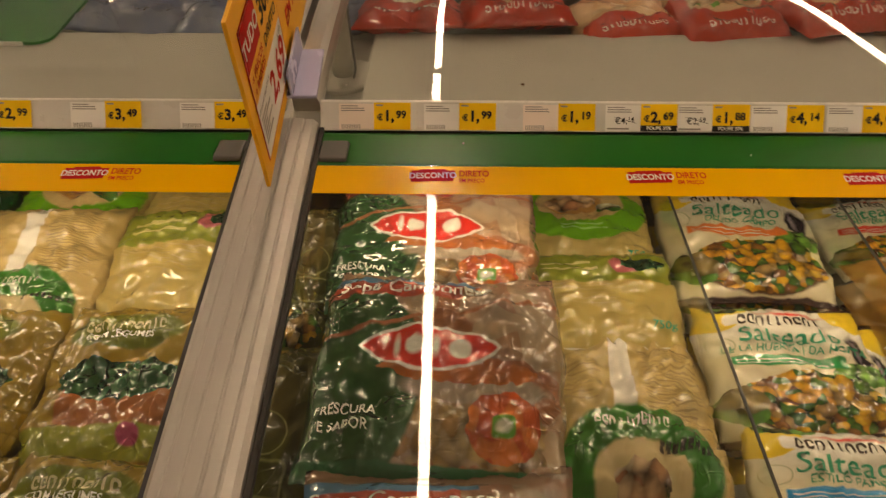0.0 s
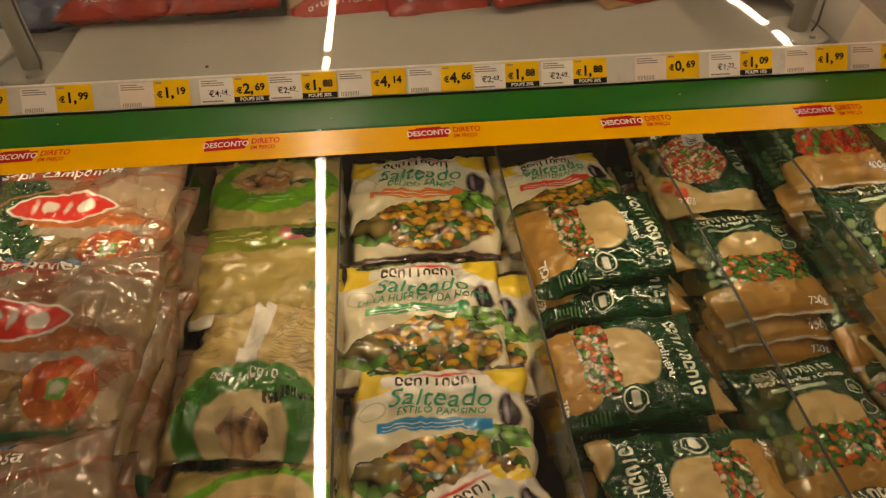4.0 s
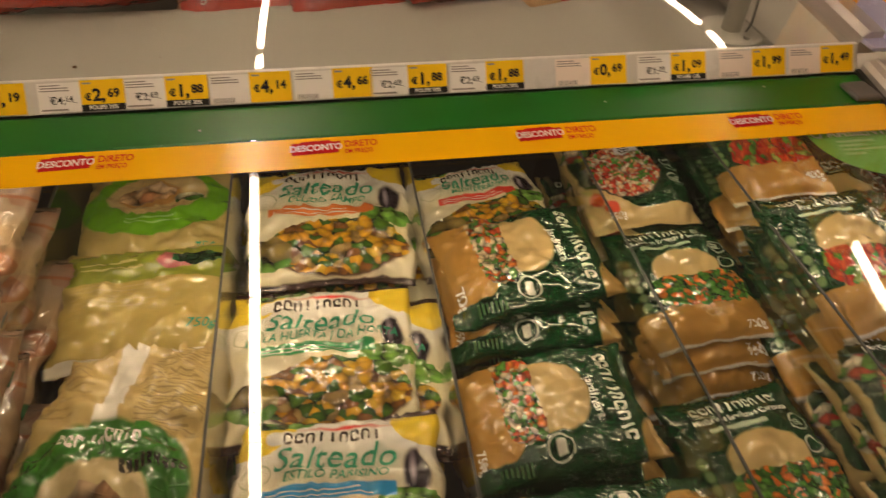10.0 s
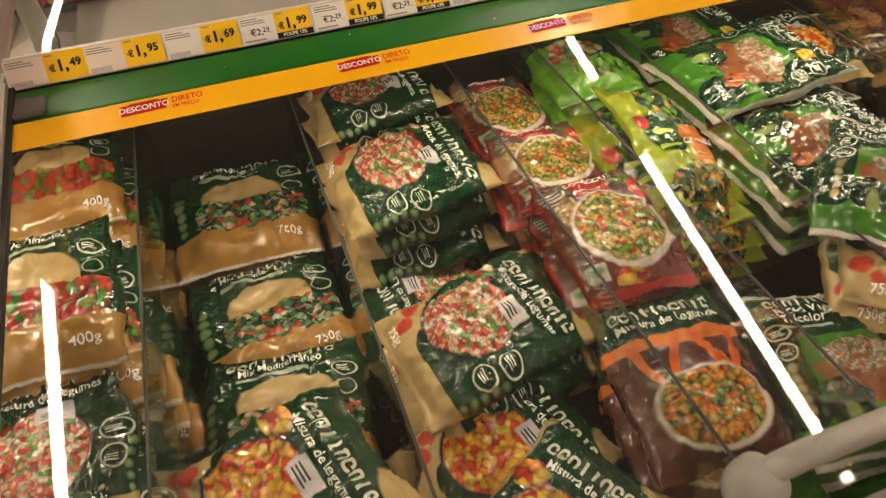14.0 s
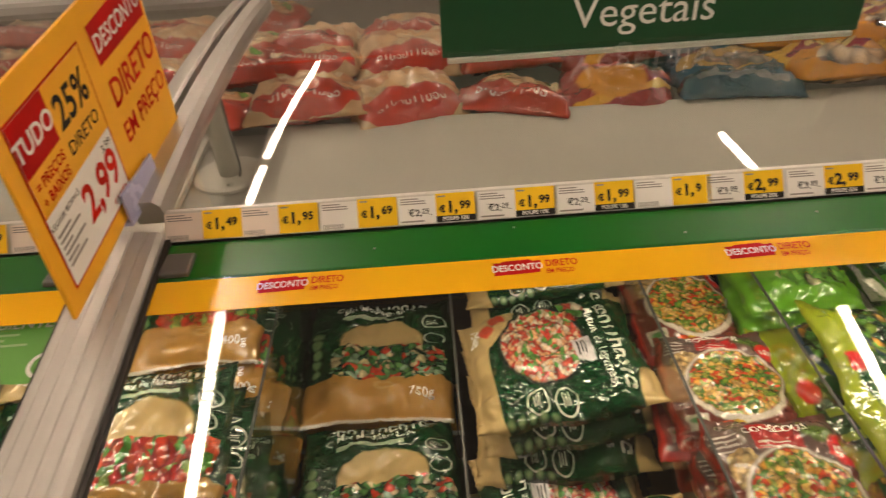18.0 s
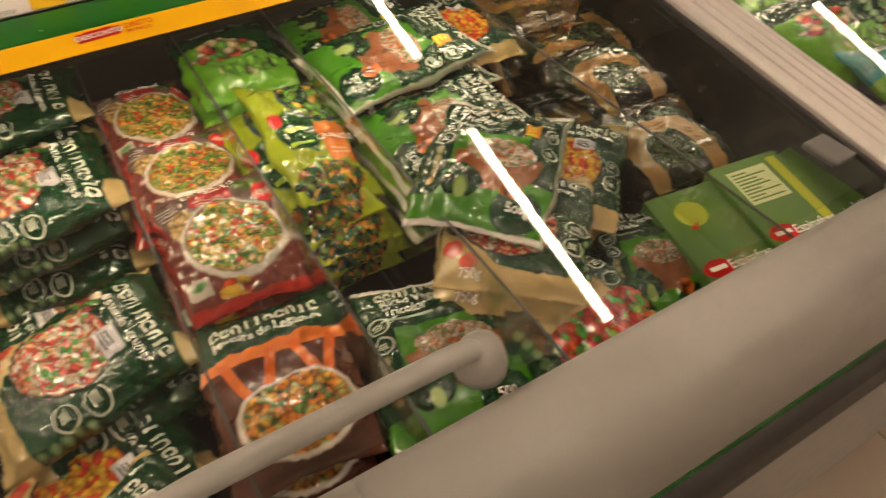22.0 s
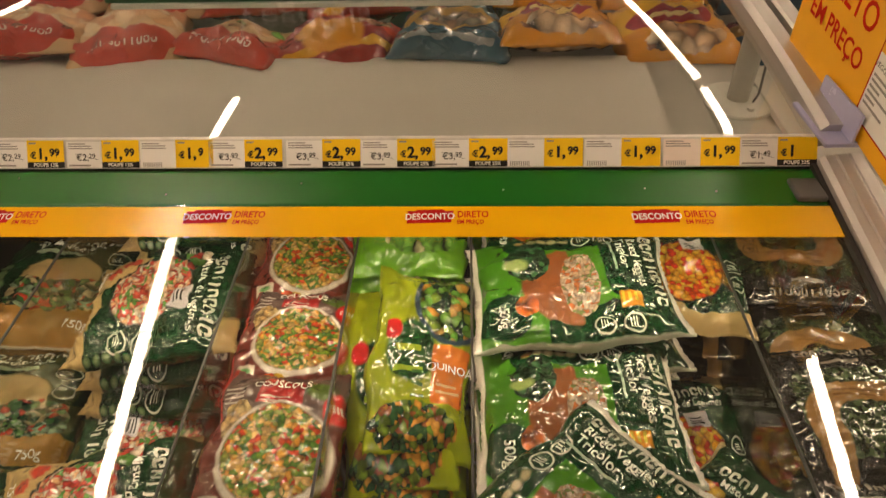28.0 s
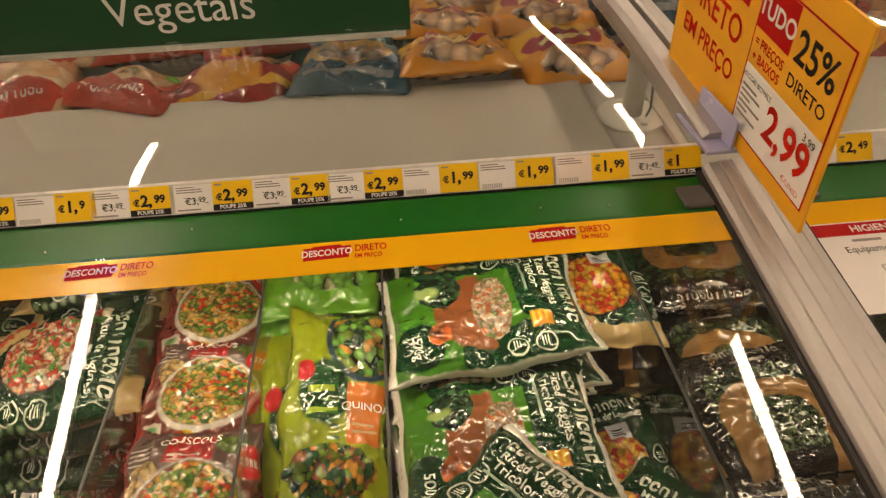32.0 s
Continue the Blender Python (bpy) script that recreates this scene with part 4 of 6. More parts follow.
def saute_bag(k, band):
    k.base(W)
    k.paint(k.math("MULTIPLY", k.noise(1.4), k.box(-1.2, -1.6, 1.2, 0.3, 0.3, 0.4)), (0.75, 0.62, 0.22))
    k.paint(k.ragged(k.ell(-0.85, 1.05, 0.42, 0.42, 0.1), 0.2, 3), (0.80, 0.58, 0.03))
    k.paint(k.ragged(k.ell(0.9, 1.1, 0.34, 0.4, 0.1), 0.2, 3), (0.80, 0.58, 0.03))
    k.chunks(k.ragged(k.ell(-0.55, 1.2, 0.4, 0.16, 0.1)), LEAFY[:2] + BEANS[:4], 5)
    k.paint(k.ell(0.78, 0.28, 0.13, 0.34), (0.03, 0.02, 0.03))
    k.paint(k.ell(0.75, 0.33, 0.025, 0.16), (0.35, 0.3, 0.35))
    k.chunks(k.ragged(k.ell(0.70, -0.15, 0.32, 0.2, 0.1)), BEANS, 6)
    k.paint(k.ell(0.12, -0.72, 0.84, 0.50), (0.10, 0.05, 0.02))
    k.chunks(k.ragged(k.ell(0.12, -0.66, 0.84, 0.52, 0.12), 0.3), STEWS, 7.0, 0.55)
    k.chunks(k.ragged(k.ell(-0.75, -0.75, 0.3, 0.3, 0.1)), BEANS[:3] + [(0.3, 0.22, 0.06)] * 3, 3.5)
    k.paint(k.box(-0.72, 0.76, 0.52, 0.98, 0.08), W)
    k.paint(k.mark(-0.56, 0.76, 0.46, 0.95, 9), (0.05, 0.03, 0.02))
    k.paint(k.ell(0.1, 1.0, 0.35, 0.03), (0.6, 0.03, 0.02))
    k.paint(k.box(-0.74, -0.06, 0.58, 0.13, 0.03), band)
    k.paint(k.lines(-0.68, -0.02, 0.52, 0.10, 2, 0.26), W)
    k.paint(k.ring(-0.8, 0.35, 0.16, 0.012), (0.3, 0.35, 0.2))
    k.paint(k.box(-1.2, 1.26, 1.2, 1.6), (0.06, 0.03, 0.02))
    k.paint(k.box(-1.2, -1.6, 1.2, -1.24), (0.05, 0.025, 0.02))
    return (0.22, 0.45)


SAUTE_INK = flat("saute ink", (0.02, 0.22, 0.12))
for nm, band, word in (("saute_field", (0.75, 0.20, 0.04), "DEL/DO CAMPO"), ("saute_garden", (0.02, 0.28, 0.08), "DE LA HUERTA | DA HORTA"), ("saute_paris", (0.02, 0.28, 0.62), "ESTILO PARISINO"), ("saute_sea", (0.65, 0.05, 0.03), "MEDITERRÁNEO")):
    design(nm, 2.1, 2.7, (("Salteado", 0.0, 0.50, 0.31, 1), (word, 0.0, 0.24, 0.115, 1)))(lambda k, band=band: saute_bag(k, band))


@design("cream_bowl", 2.1, 2.6, (("750g", 0.7, -1.0, 0.15, 1),))
def cream_bowl(k):
    k.base((0.48, 0.37, 0.12))
    k.paint(k.ell(-0.02, 0.22, 1.0, 0.86), (0.14, 0.40, 0.012))
    k.paint(k.ell(0.0, 0.42, 0.66, 0.55), CREAM)
    k.paint(k.ell(-0.1, 0.40, 0.42, 0.3), (0.45, 0.24, 0.07))
    k.chunks(k.ragged(k.ell(-0.15, 0.45, 0.38, 0.24, 0.1)), MEAT, 5)
    k.chunks(k.ragged(k.ell(0.42, 0.25, 0.2, 0.16, 0.1)), [(0.65, 0.6, 0.4), (0.1, 0.3, 0.05)] * 2, 5)
    k.paint(k.lines(-0.35, -0.38, 0.45, -0.18, 2, 0.45), (0.3, 0.6, 0.15))
    k.paint(k.box(-1.2, -1.5, 1.2, -1.2), W)
    return (0.18, 0.6)


@design("cream_flip", 2.1, 2.6, (("750g", 0.7, -0.7, 0.15, 1),))
def cream_flip(k):
    k.base((0.46, 0.35, 0.10))
    k.paint(k.box(-1.0, 0.3, 1.1, 1.25, 0.25), (0.24, 0.27, 0.03))
    k.paint(k.ell(0.35, 0.75, 0.22, 0.2), (0.45, 0.12, 0.14))
    k.chunks(k.ragged(k.ell(0.6, 0.82, 0.3, 0.16, 0.1)), LEAFY, 6)
    k.paint(k.lines(-0.8, 0.62, 0.1, 0.95, 2, 0.3), (0.55, 0.5, 0.2))
    k.paint(k.lines(-0.8, -0.2, 0.5, 0.3, 5, 0.2), (0.5, 0.38, 0.16))
    k.paint(k.box(-1.2, -1.5, 1.2, -1.12), (0.75, 0.70, 0.58))
    return (0.2, 0.55)


@design("cream_back", 2.3, 2.9)
def cream_back(k):
    k.base((0.52, 0.38, 0.14))
    k.paint(k.box(-0.28, -1.6, 0.0, 1.6), (0.78, 0.74, 0.66))
    k.paint(k.lines(0.15, -0.3, 0.95, 1.0, 24, 0.3), (0.34, 0.24, 0.09))
    k.paint(k.lines(-0.98, -0.2, -0.4, 0.8, 10, 0.28), (0.4, 0.28, 0.1))
    k.paint(k.ell(0.0, -1.0, 0.95, 0.80), (0.03, 0.17, 0.015))
    k.paint(k.ell(0.0, -1.18, 0.58, 0.44), (0.60, 0.48, 0.24))
    k.chunks(k.ragged(k.ell(0.0, -1.2, 0.34, 0.2, 0.1)), MEAT, 5)
    k.paint(k.mark(-0.55, -0.56, 0.35, -0.42), W)
    k.paint(k.bars(0.2, -0.85, 0.9, -0.76, 9, 0.7), INK_C)
    return (0.26, 0.7)


@design("soup", 3.0, 2.9, (("Sopa Camponesa", -0.35, 1.0, 0.24, 0), ("FRESCURA", -0.98, -0.72, 0.13, 0), ("E SABOR", -0.98, -0.9, 0.13, 0)))
def soup(k):
    k.base((0.258, 0.1566, 0.0896))
    k.chunks(k.ragged(k.box(-0.6, -1.35, 1.6, 1.3, 0.2, 0.2)), [(0.291, 0.1665, 0.0896), (0.246, 0.0909, 0.036), (0.308, 0.2115, 0.1168), (0.28, 0.1206, 0.0536), (0.325, 0.2367, 0.148)], 2.2, 0.2)
    k.chunks(k.ragged(k.box(-0.5, -1.25, 1.3, -0.55, 0.3, 0.2)), [(0.347, 0.2268, 0.072), (0.37, 0.2619, 0.1072), (0.314, 0.171, 0.0448), (0.336, 0.2214, 0.0984)], 5.0, 0.5)
    k.paint(k.both(k.box(-1.6, -1.6, -0.1, 1.2, 0.4), k.ell(-1.45, -0.3, 1.3, 1.5)), (0.008, 0.085, 0.022))
    k.paint(k.ell(0.45, -0.38, 0.85, 0.20), (0.37, 0.2925, 0.2104))
    k.chunks(k.ragged(k.ell(0.25, -0.18, 0.9, 0.16, 0.08)), [(0.36, 0.10, 0.02), (0.40, 0.13, 0.03), (0.32, 0.07, 0.02)], 3.0, 0.25)
    k.chunks(k.ragged(k.ell(0.80, -0.80, 0.42, 0.40, 0.1)), [(0.50, 0.08, 0.012), (0.54, 0.14, 0.02), (0.44, 0.06, 0.01)], 3.4, 0.35)
    k.paint(k.box(0.66, -0.95, 0.92, -0.70, 0.05), (0.12, 0.32, 0.03))
    k.paint(k.ell(0.79, -0.83, 0.09, 0.07), (0.6, 0.6, 0.45))
    k.paint(k.both(k.box(0.35, 0.5, 1.7, 1.34, 0.3, 0.2), k.noise(3.0)), (0.37, 0.2925, 0.2328))
    k.paint(k.both(k.below(0.62, 0.25), k.math("SUBTRACT", 1.0, k.below(0.56, 0.25))), (0.34, 0.12, 0.05))
    k.paint(k.both(k.ell(-0.1, -0.24, 0.98, 0.66, 0.01), k.ell(-0.1, 0.44, 0.98, 0.66, 0.01)), (0.80, 0.74, 0.66))
    k.paint(k.both(k.ell(-0.1, -0.24, 0.95, 0.62, 0.01), k.ell(-0.1, 0.44, 0.95, 0.62, 0.01)), (0.62, 0.02, 0.015))
    for cx, rx in ((-0.48, 0.035), (-0.26, 0.12), (-0.02, 0.04), (0.26, 0.13)):
        k.paint(k.ell(cx, 0.10, rx, 0.13), W)
    k.paint(k.box(-1.7, 0.86, 0.25, 1.16), (0.46, 0.06, 0.03))
    k.paint(k.box(-1.7, 1.14, 0.45, 1.30), (0.06, 0.20, 0.36))
    k.paint(k.box(-1.7, -1.6, 1.7, -1.24), (0.012, 0.13, 0.05))
    k.paint(0.22, (0.07, 0.03, 0.014))
    return (0.16, 0.8)


@design("couscous", 1.7, 2.6, (("COUSCOUS", 0.0, 0.98, 0.125, 0),))
def couscous(k):
    k.base((0.15, 0.03, 0.022))
    k.paint(k.box(-1.0, 0.45, 0.95, 1.25, 0.1, 0.15), (0.13, 0.095, 0.08))
    k.paint(k.box(-0.30, 0.66, 0.30, 1.12, 0.02), (0.40, 0.02, 0.02))
    k.paint(k.lines(-0.26, 0.68, 0.26, 0.82, 2, 0.4), (0.6, 0.4, 0.35))
    k.paint(k.lines(-0.75, 0.66, -0.40, 1.0, 4, 0.4), (0.5, 0.44, 0.4))
    k.paint(k.ell(0.52, 0.92, 0.20, 0.14), (0.10, 0.16, 0.03))
    k.chunks(k.ragged(k.ell(-0.50, 0.40, 0.2, 0.3, 0.1)), [(0.62, 0.46, 0.2), (0.55, 0.36, 0.14)], 9)
    k.paint(k.ell(0.10, -0.10, 0.70, 0.80), (0.62, 0.56, 0.47))
    k.paint(k.ell(0.10, -0.06, 0.64, 0.72), (0.10, 0.04, 0.015))
    k.chunks(k.ell(0.10, -0.06, 0.63, 0.71), COUS, 12.5, 0.5)
    k.paint(k.ell(0.74, 0.66, 0.16, 0.24), (0.62, 0.02, 0.02))
    k.paint(k.bars(0.64, 0.60, 0.84, 0.72, 4, 0.6), W)
    k.paint(k.box(-0.72, -0.98, -0.42, -0.68, 0.04), (0.50, 0.44, 0.36))
    k.paint(k.ell(-0.57, -0.80, 0.10, 0.06), (0.1, 0.26, 0.08))
    k.chunks(k.ragged(k.ell(-0.1, -0.98, 0.25, 0.14, 0.1)), TROPIC, 4)
    k.paint(k.box(-1.0, -1.5, 1.0, -1.12), (0.42, 0.025, 0.015))
    k.paint(k.box(-1.0, -1.5, -0.78, 1.5), (0.34, 0.025, 0.015))
    return (0.2, 0.6)


@design("lime", 1.7, 2.9, (("QUINOA", 0.42, -0.25, 0.17, 0),))
def lime(k):
    k.base((0.30, 0.38, 0.008))
    k.paint(k.ell(0.38, 0.85, 0.62, 0.72), (0.03, 0.06, 0.10))
    k.chunks(k.ell(0.40, 0.88, 0.55, 0.64), COUS[:3] + LEAFY[:1] + BEANS[:2], 6)
    k.paint(k.ell(-0.24, -0.02, 0.40, 0.50, 0.03), (0.012, 0.075, 0.015))
    k.paint(k.ragged(k.lines(-0.5, -0.35, 0.05, 0.28, 2, 0.30), 0.3, 12), (0.36, 0.50, 0.03))
    k.paint(k.lines(-0.2, -0.72, 0.05, 0.0, 4, 0.3), (0.05, 0.14, 0.02))
    k.paint(k.box(0.12, -0.75, 0.74, 0.12, 0.05), (0.72, 0.20, 0.02))
    k.paint(k.lines(0.2, -0.6, 0.66, -0.4, 2, 0.4), (0.75, 0.5, 0.2))
    k.paint(k.ell(-0.56, 0.32, 0.15, 0.17), (0.60, 0.02, 0.02))
    k.chunks(k.ragged(k.ell(-0.1, -1.1, 0.7, 0.34, 0.1)), COUS[:2] + LEAFY[:2] + [(0.30, 0.10, 0.03), (0.10, 0.16, 0.02)], 9, 0.5)
    return (0.2, 0.7)


@design("riced", 2.3, 3.0, (("Riced Veggies", -0.22, 1.0, 0.17, 0), ("Tricolor", -0.42, 0.82, 0.17, 0), ("500g", 0.62, -1.02, 0.17, 0)))
def riced(k):
    k.base((0.055, 0.215, 0.008))
    k.paint(k.box(-1.3, 0.50, 0.5, 1.7, 0.2), DG)
    k.paint(k.box(-1.3, 0.90, 1.3, 1.7, 0.2), DG)
    k.paint(k.box(0.54, -0.42, 1.3, 1.7, 0.3), DG)
    k.paint(k.box(-1.3, -0.95, -0.66, 1.5, 0.2), DG)
    k.paint(k.ell(0.62, -1.02, 0.42, 0.4), DG)
    k.paint(k.both(k.ell(0.1, 0.0, 0.72, 0.72), k.below(0.05, 0.05)), (0.27, 0.085, 0.024))
    k.chunks(k.ragged(k.ell(0.12, 0.12, 0.58, 0.28, 0.08), 0.2), RICE, 15.0, 0.45)
    k.chunks(k.ragged(k.ell(-0.42, -0.6, 0.38, 0.34, 0.1)), LEAFY, 7)
    k.paint(k.ell(-0.35, -0.78, 0.1, 0.18), (0.30, 0.42, 0.12))
    k.chunks(k.ragged(k.ell(0.45, -0.68, 0.19, 0.17, 0.06), 0.25), [(0.66, 0.17, 0.015), (0.6, 0.12, 0.015)], 5)
    for cx, cy in ((-0.86, 0.62), (-0.86, 0.28), (0.9, 0.75), (0.9, 0.35)):
        k.paint(k.ring(cx, cy, 0.15, 0.02), W)
        k.paint(k.lines(cx - 0.09, cy - 0.06, cx + 0.09, cy + 0.06, 3), W)
    for i in range(5):
        k.paint(k.ell(-0.88, -0.0 - i * 0.17, 0.055, 0.075), (0.42, 0.36, 0.2) if i < 4 else (0.5, 0.3, 0.1))
    k.paint(k.box(0.42, 0.62, 0.66, 0.92), (0.72, 0.30, 0.02))
    k.paint(k.lines(0.44, 0.64, 0.64, 0.9, 3, 0.5), (0.75, 0.62, 0.05))
    k.paint(k.mark(-0.84, 1.13, 0.62, 1.31), W)
    k.paint(k.lines(-0.82, 0.66, 0.1, 0.74, 1, 0.5), (0.4, 0.5, 0.4))
    k.paint(k.box(-1.3, -1.7, 1.3, -1.38), W)
    k.paint(k.box(-1.3, 1.42, 1.3, 1.7), W)
    k.paint(k.box(1.09, -1.7, 1.3, 1.7), (0.55, 0.58, 0.45))
    return (0.18, 0.6)


@design("carrot", 2.0, 2.9, (("Mistura de Legumes", 0.0, 0.78, 0.16, 0),))
def carrot(k):
    k.base((0.11, 0.035, 0.02))
    k.paint(k.box(-1.2, 0.6, 1.2, 1.7), DG)
    k.paint(k.ragged(k.box(-1.0, 0.38, 1.0, 0.58, 0.05, 0.1), 0.2), (0.80, 0.20, 0.02))
    for a, b in ((0.6, 3.2), (-2.0, 3.2), (1.2, -3.0), (-1.6, -3.0)):
        k.paint(k.both(k.soft(k.math("SUBTRACT", k.math("ABSOLUTE", k.math("SUBTRACT", k.V, k.math("MULTIPLY_ADD", k.U, b, a))), 0.22)), k.box(-1.05, -0.8, 1.05, 0.5)), (0.76, 0.14, 0.008))
    k.paint(k.ell(0.05, -0.62, 0.78, 0.62), (0.74, 0.66, 0.55))
    k.chunks(k.ell(0.05, -0.60, 0.70, 0.56), [(0.78, 0.30, 0.02), (0.72, 0.22, 0.02), (0.20, 0.34, 0.05), (0.80, 0.42, 0.05), (0.70, 0.26, 0.02), (0.50, 0.46, 0.12)], 10)
    k.paint(k.mark(-0.78, 0.92, 0.78, 1.12), W)
    return (0.2, 0.6)


@design("dark_leaf", 2.2, 2.6, (("350g", 0.55, -0.55, 0.12, 0),))
def dark_leaf(k):
    k.base((0.014, 0.012, 0.008))
    k.chunks(k.ragged(k.box(-0.85, -0.9, 0.95, 0.72, 0.3, 0.1)), [(0.030, 0.048, 0.017), (0.042, 0.068, 0.024), (0.018, 0.032, 0.012), (0.055, 0.078, 0.032)], 12, 0.4)
    arch = k.math("SUBTRACT", k.box(-0.82, -1.6, 0.82, 0.42, 0.6), k.box(-0.46, -1.7, 0.46, 0.06, 0.35), clamp=True)
    k.paint(arch, (0.27, 0.145, 0.042))
    k.paint(k.lines(-0.4, 0.14, 0.4, 0.34, 2, 0.4), (0.16, 0.08, 0.02))
    for i in range(3):
        k.paint(k.ring(0.64, -0.05 - i * 0.30, 0.12, 0.016), (0.08, 0.045, 0.02))
        k.paint(k.lines(0.58, -0.09 - i * 0.30, 0.70, -0.01 - i * 0.30, 2), (0.08, 0.045, 0.02))
    k.paint(k.mark(-0.62, 1.00, 0.58, 1.13), (0.30, 0.27, 0.22))
    k.paint(k.lines(-0.3, 0.82, 0.3, 0.92, 1, 0.6), (0.26, 0.23, 0.19))
    return (0.18, 0.45)


@design("cream_leaf", 2.3, 2.9, (("COM LEGUMES", -0.2, 0.68, 0.12, 0),))
def cream_leaf(k):
    k.base((0.27, 0.18, 0.02))
    k.paint(k.ell(-0.15, 0.78, 0.80, 0.32), (0.13, 0.15, 0.012))
    k.paint(k.mark(-0.72, 0.78, 0.40, 0.93), (0.62, 0.56, 0.3))
    k.paint(k.box(-0.72, -0.7, 0.72, -0.05, 0.15), (0.30, 0.10, 0.025))
    k.chunks(k.ragged(k.ell(0.0, -0.02, 0.8, 0.3, 0.1)), LEAFY, 8, 0.3)
    k.paint(k.box(-1.3, -1.15, 0.9, -0.72, 0.2), (0.24, 0.26, 0.02))
    k.paint(k.ell(0.3, -0.85, 0.14, 0.14), (0.4, 0.06, 0.12))
    return (0.17, 0.65)


@design("olive", 2.0, 2.9)
def olive(k):
    k.base((0.07, 0.075, 0.012))
    k.paint(k.ell(0.0, 0.6, 0.8, 0.6, 0.3), (0.12, 0.10, 0.03))
    k.paint(k.ring(0.25, 0.1, 0.28, 0.02), (0.3, 0.3, 0.1))
    k.paint(k.math("SUBTRACT", k.box(0.0, -0.6, 0.6, -0.2, 0.05), k.box(0.03, -0.57, 0.57, -0.23, 0.05), clamp=True), (0.3, 0.3, 0.1))
    k.chunks(k.ragged(k.ell(-0.2, -1.0, 0.7, 0.3, 0.1)), STEWS, 6)
    return (0.2, 0.7)


@design("fresh_green", 2.1, 2.8)
def fresh_green(k):
    k.base((0.12, 0.34, 0.010))
    k.paint(k.box(-1.2, 0.55, 1.2, 1.5, 0.2), DG)
    k.paint(k.ell(0.4, 0.1, 0.78, 0.75), DG)
    k.chunks(k.ragged(k.ell(-0.1, 0.1, 0.66, 0.5, 0.1)), SALAD + BEANS[:2], 5)
    k.paint(k.ell(0.1, -0.55, 0.8, 0.4), (0.13, 0.34, 0.03))
    k.chunks(k.ragged(k.ell(0.2, -0.65, 0.6, 0.3, 0.1)), BEANS, 6, stretch=0.35)
    k.paint(k.mark(-0.6, 1.0, 0.6, 1.15), W)
    return (0.16, 0.7)


@design("beans", 2.2, 2.8)
def beans_bag(k):
    k.base((0.15, 0.36, 0.02))
    k.paint(k.box(-1.3, 0.35, 1.3, 1.6, 0.2), (0.02, 0.22, 0.20))
    k.paint(k.ragged(k.ell(0.45, 0.45, 0.7, 0.5, 0.1), 0.2, 2.0), (0.62, 0.60, 0.48))
    k.chunks(k.ragged(k.ell(0.5, 0.45, 0.45, 0.33, 0.1)), [(0.58, 0.05, 0.02), (0.62, 0.10, 0.03), (0.20, 0.36, 0.05)], 3.0, 0.5)
    k.chunks(k.ragged(k.box(-0.9, -1.25, 0.9, -0.05, 0.3, 0.1)), BEANS, 6.0, 0.5, 0.22)
    k.paint(k.ring(-0.7, 0.05, 0.15, 0.02), W)
    k.paint(k.mark(-0.7, 0.95, 0.7, 1.12), W)
    k.paint(k.box(-1.3, -1.6, 1.3, -1.3), (0.62, 0.60, 0.46))
    return (0.16, 0.7)


@design("red_window", 2.3, 2.6)
def red_window(k):
    k.base((0.50, 0.045, 0.022))
    k.paint(k.math("MULTIPLY", k.noise(2.0), 0.5), (0.26, 0.02, 0.014))
    k.paint(k.ragged(k.box(-1.3, -1.6, 1.3, -0.7, 0.2, 0.2), 0.3, 2.5), (0.55, 0.36, 0.18))
    k.paint(k.ell(0.0, -0.25, 0.78, 0.72), (0.62, 0.42, 0.24))
    k.chunks(k.ragged(k.ell(0.0, -0.3, 0.72, 0.6, 0.1)), MEAT + BEANS[:1], 3.6, 0.5)
    k.paint(k.mark(-0.7, 0.80, 0.7, 0.98), (0.70, 0.45, 0.4))
    k.paint(k.ring(0.7, -0.95, 0.2, 0.04), (0.7, 0.4, 0.35))
    return (0.16, 0.8)


@design("red_cream", 2.2, 2.6)
def red_cream(k):
    k.base((0.56, 0.35, 0.18))
    k.chunks(k.box(-1.3, -1.6, 1.3, 0.2, 0.2, 0.3), MEAT, 2.2, 0.25)
    k.paint(k.ragged(k.ell(0.0, 0.75, 1.0, 0.55, 0.1), 0.2, 2.0), (0.48, 0.04, 0.02))
    k.paint(k.mark(-0.65, 0.70, 0.65, 0.88), (0.72, 0.5, 0.42))
    return (0.16, 0.65)


@design("amber", 2.4, 2.6)
def amber(k):
    k.base((0.62, 0.26, 0.02))
    k.paint(k.below(-0.2, 0.5), (0.70, 0.38, 0.02))
    k.paint(k.ragged(k.ell(0.1, 0.0, 0.85, 0.4, 0.05), 0.15, 3), (0.30, 0.02, 0.03))
    k.paint(k.ragged(k.lines(-0.5, -0.2, 0.7, 0.2, 1, 0.6), 0.2, 6), (0.72, 0.55, 0.2))
    k.chunks(k.ragged(k.ell(0.0, 0.8, 0.8, 0.35, 0.1)), MEAT, 3)
    return (0.15, 0.6)


@design("maroon", 2.4, 2.6)
def maroon(k):
    k.base((0.28, 0.02, 0.02))
    k.paint(k.both(k.below(0.9, 0.6), k.math("SUBTRACT", 1.0, k.below(0.6, 0.6))), (0.70, 0.34, 0.02))
    k.paint(k.ell(0.1, 0.2, 0.7, 0.7, 0.05), (0.66, 0.28, 0.02))
    k.paint(k.below(-0.6, -0.3), (0.55, 0.05, 0.02))
    k.chunks(k.ragged(k.ell(-0.5, -0.6, 0.5, 0.35, 0.1)), MEAT, 4)
    return (0.16, 0.65)


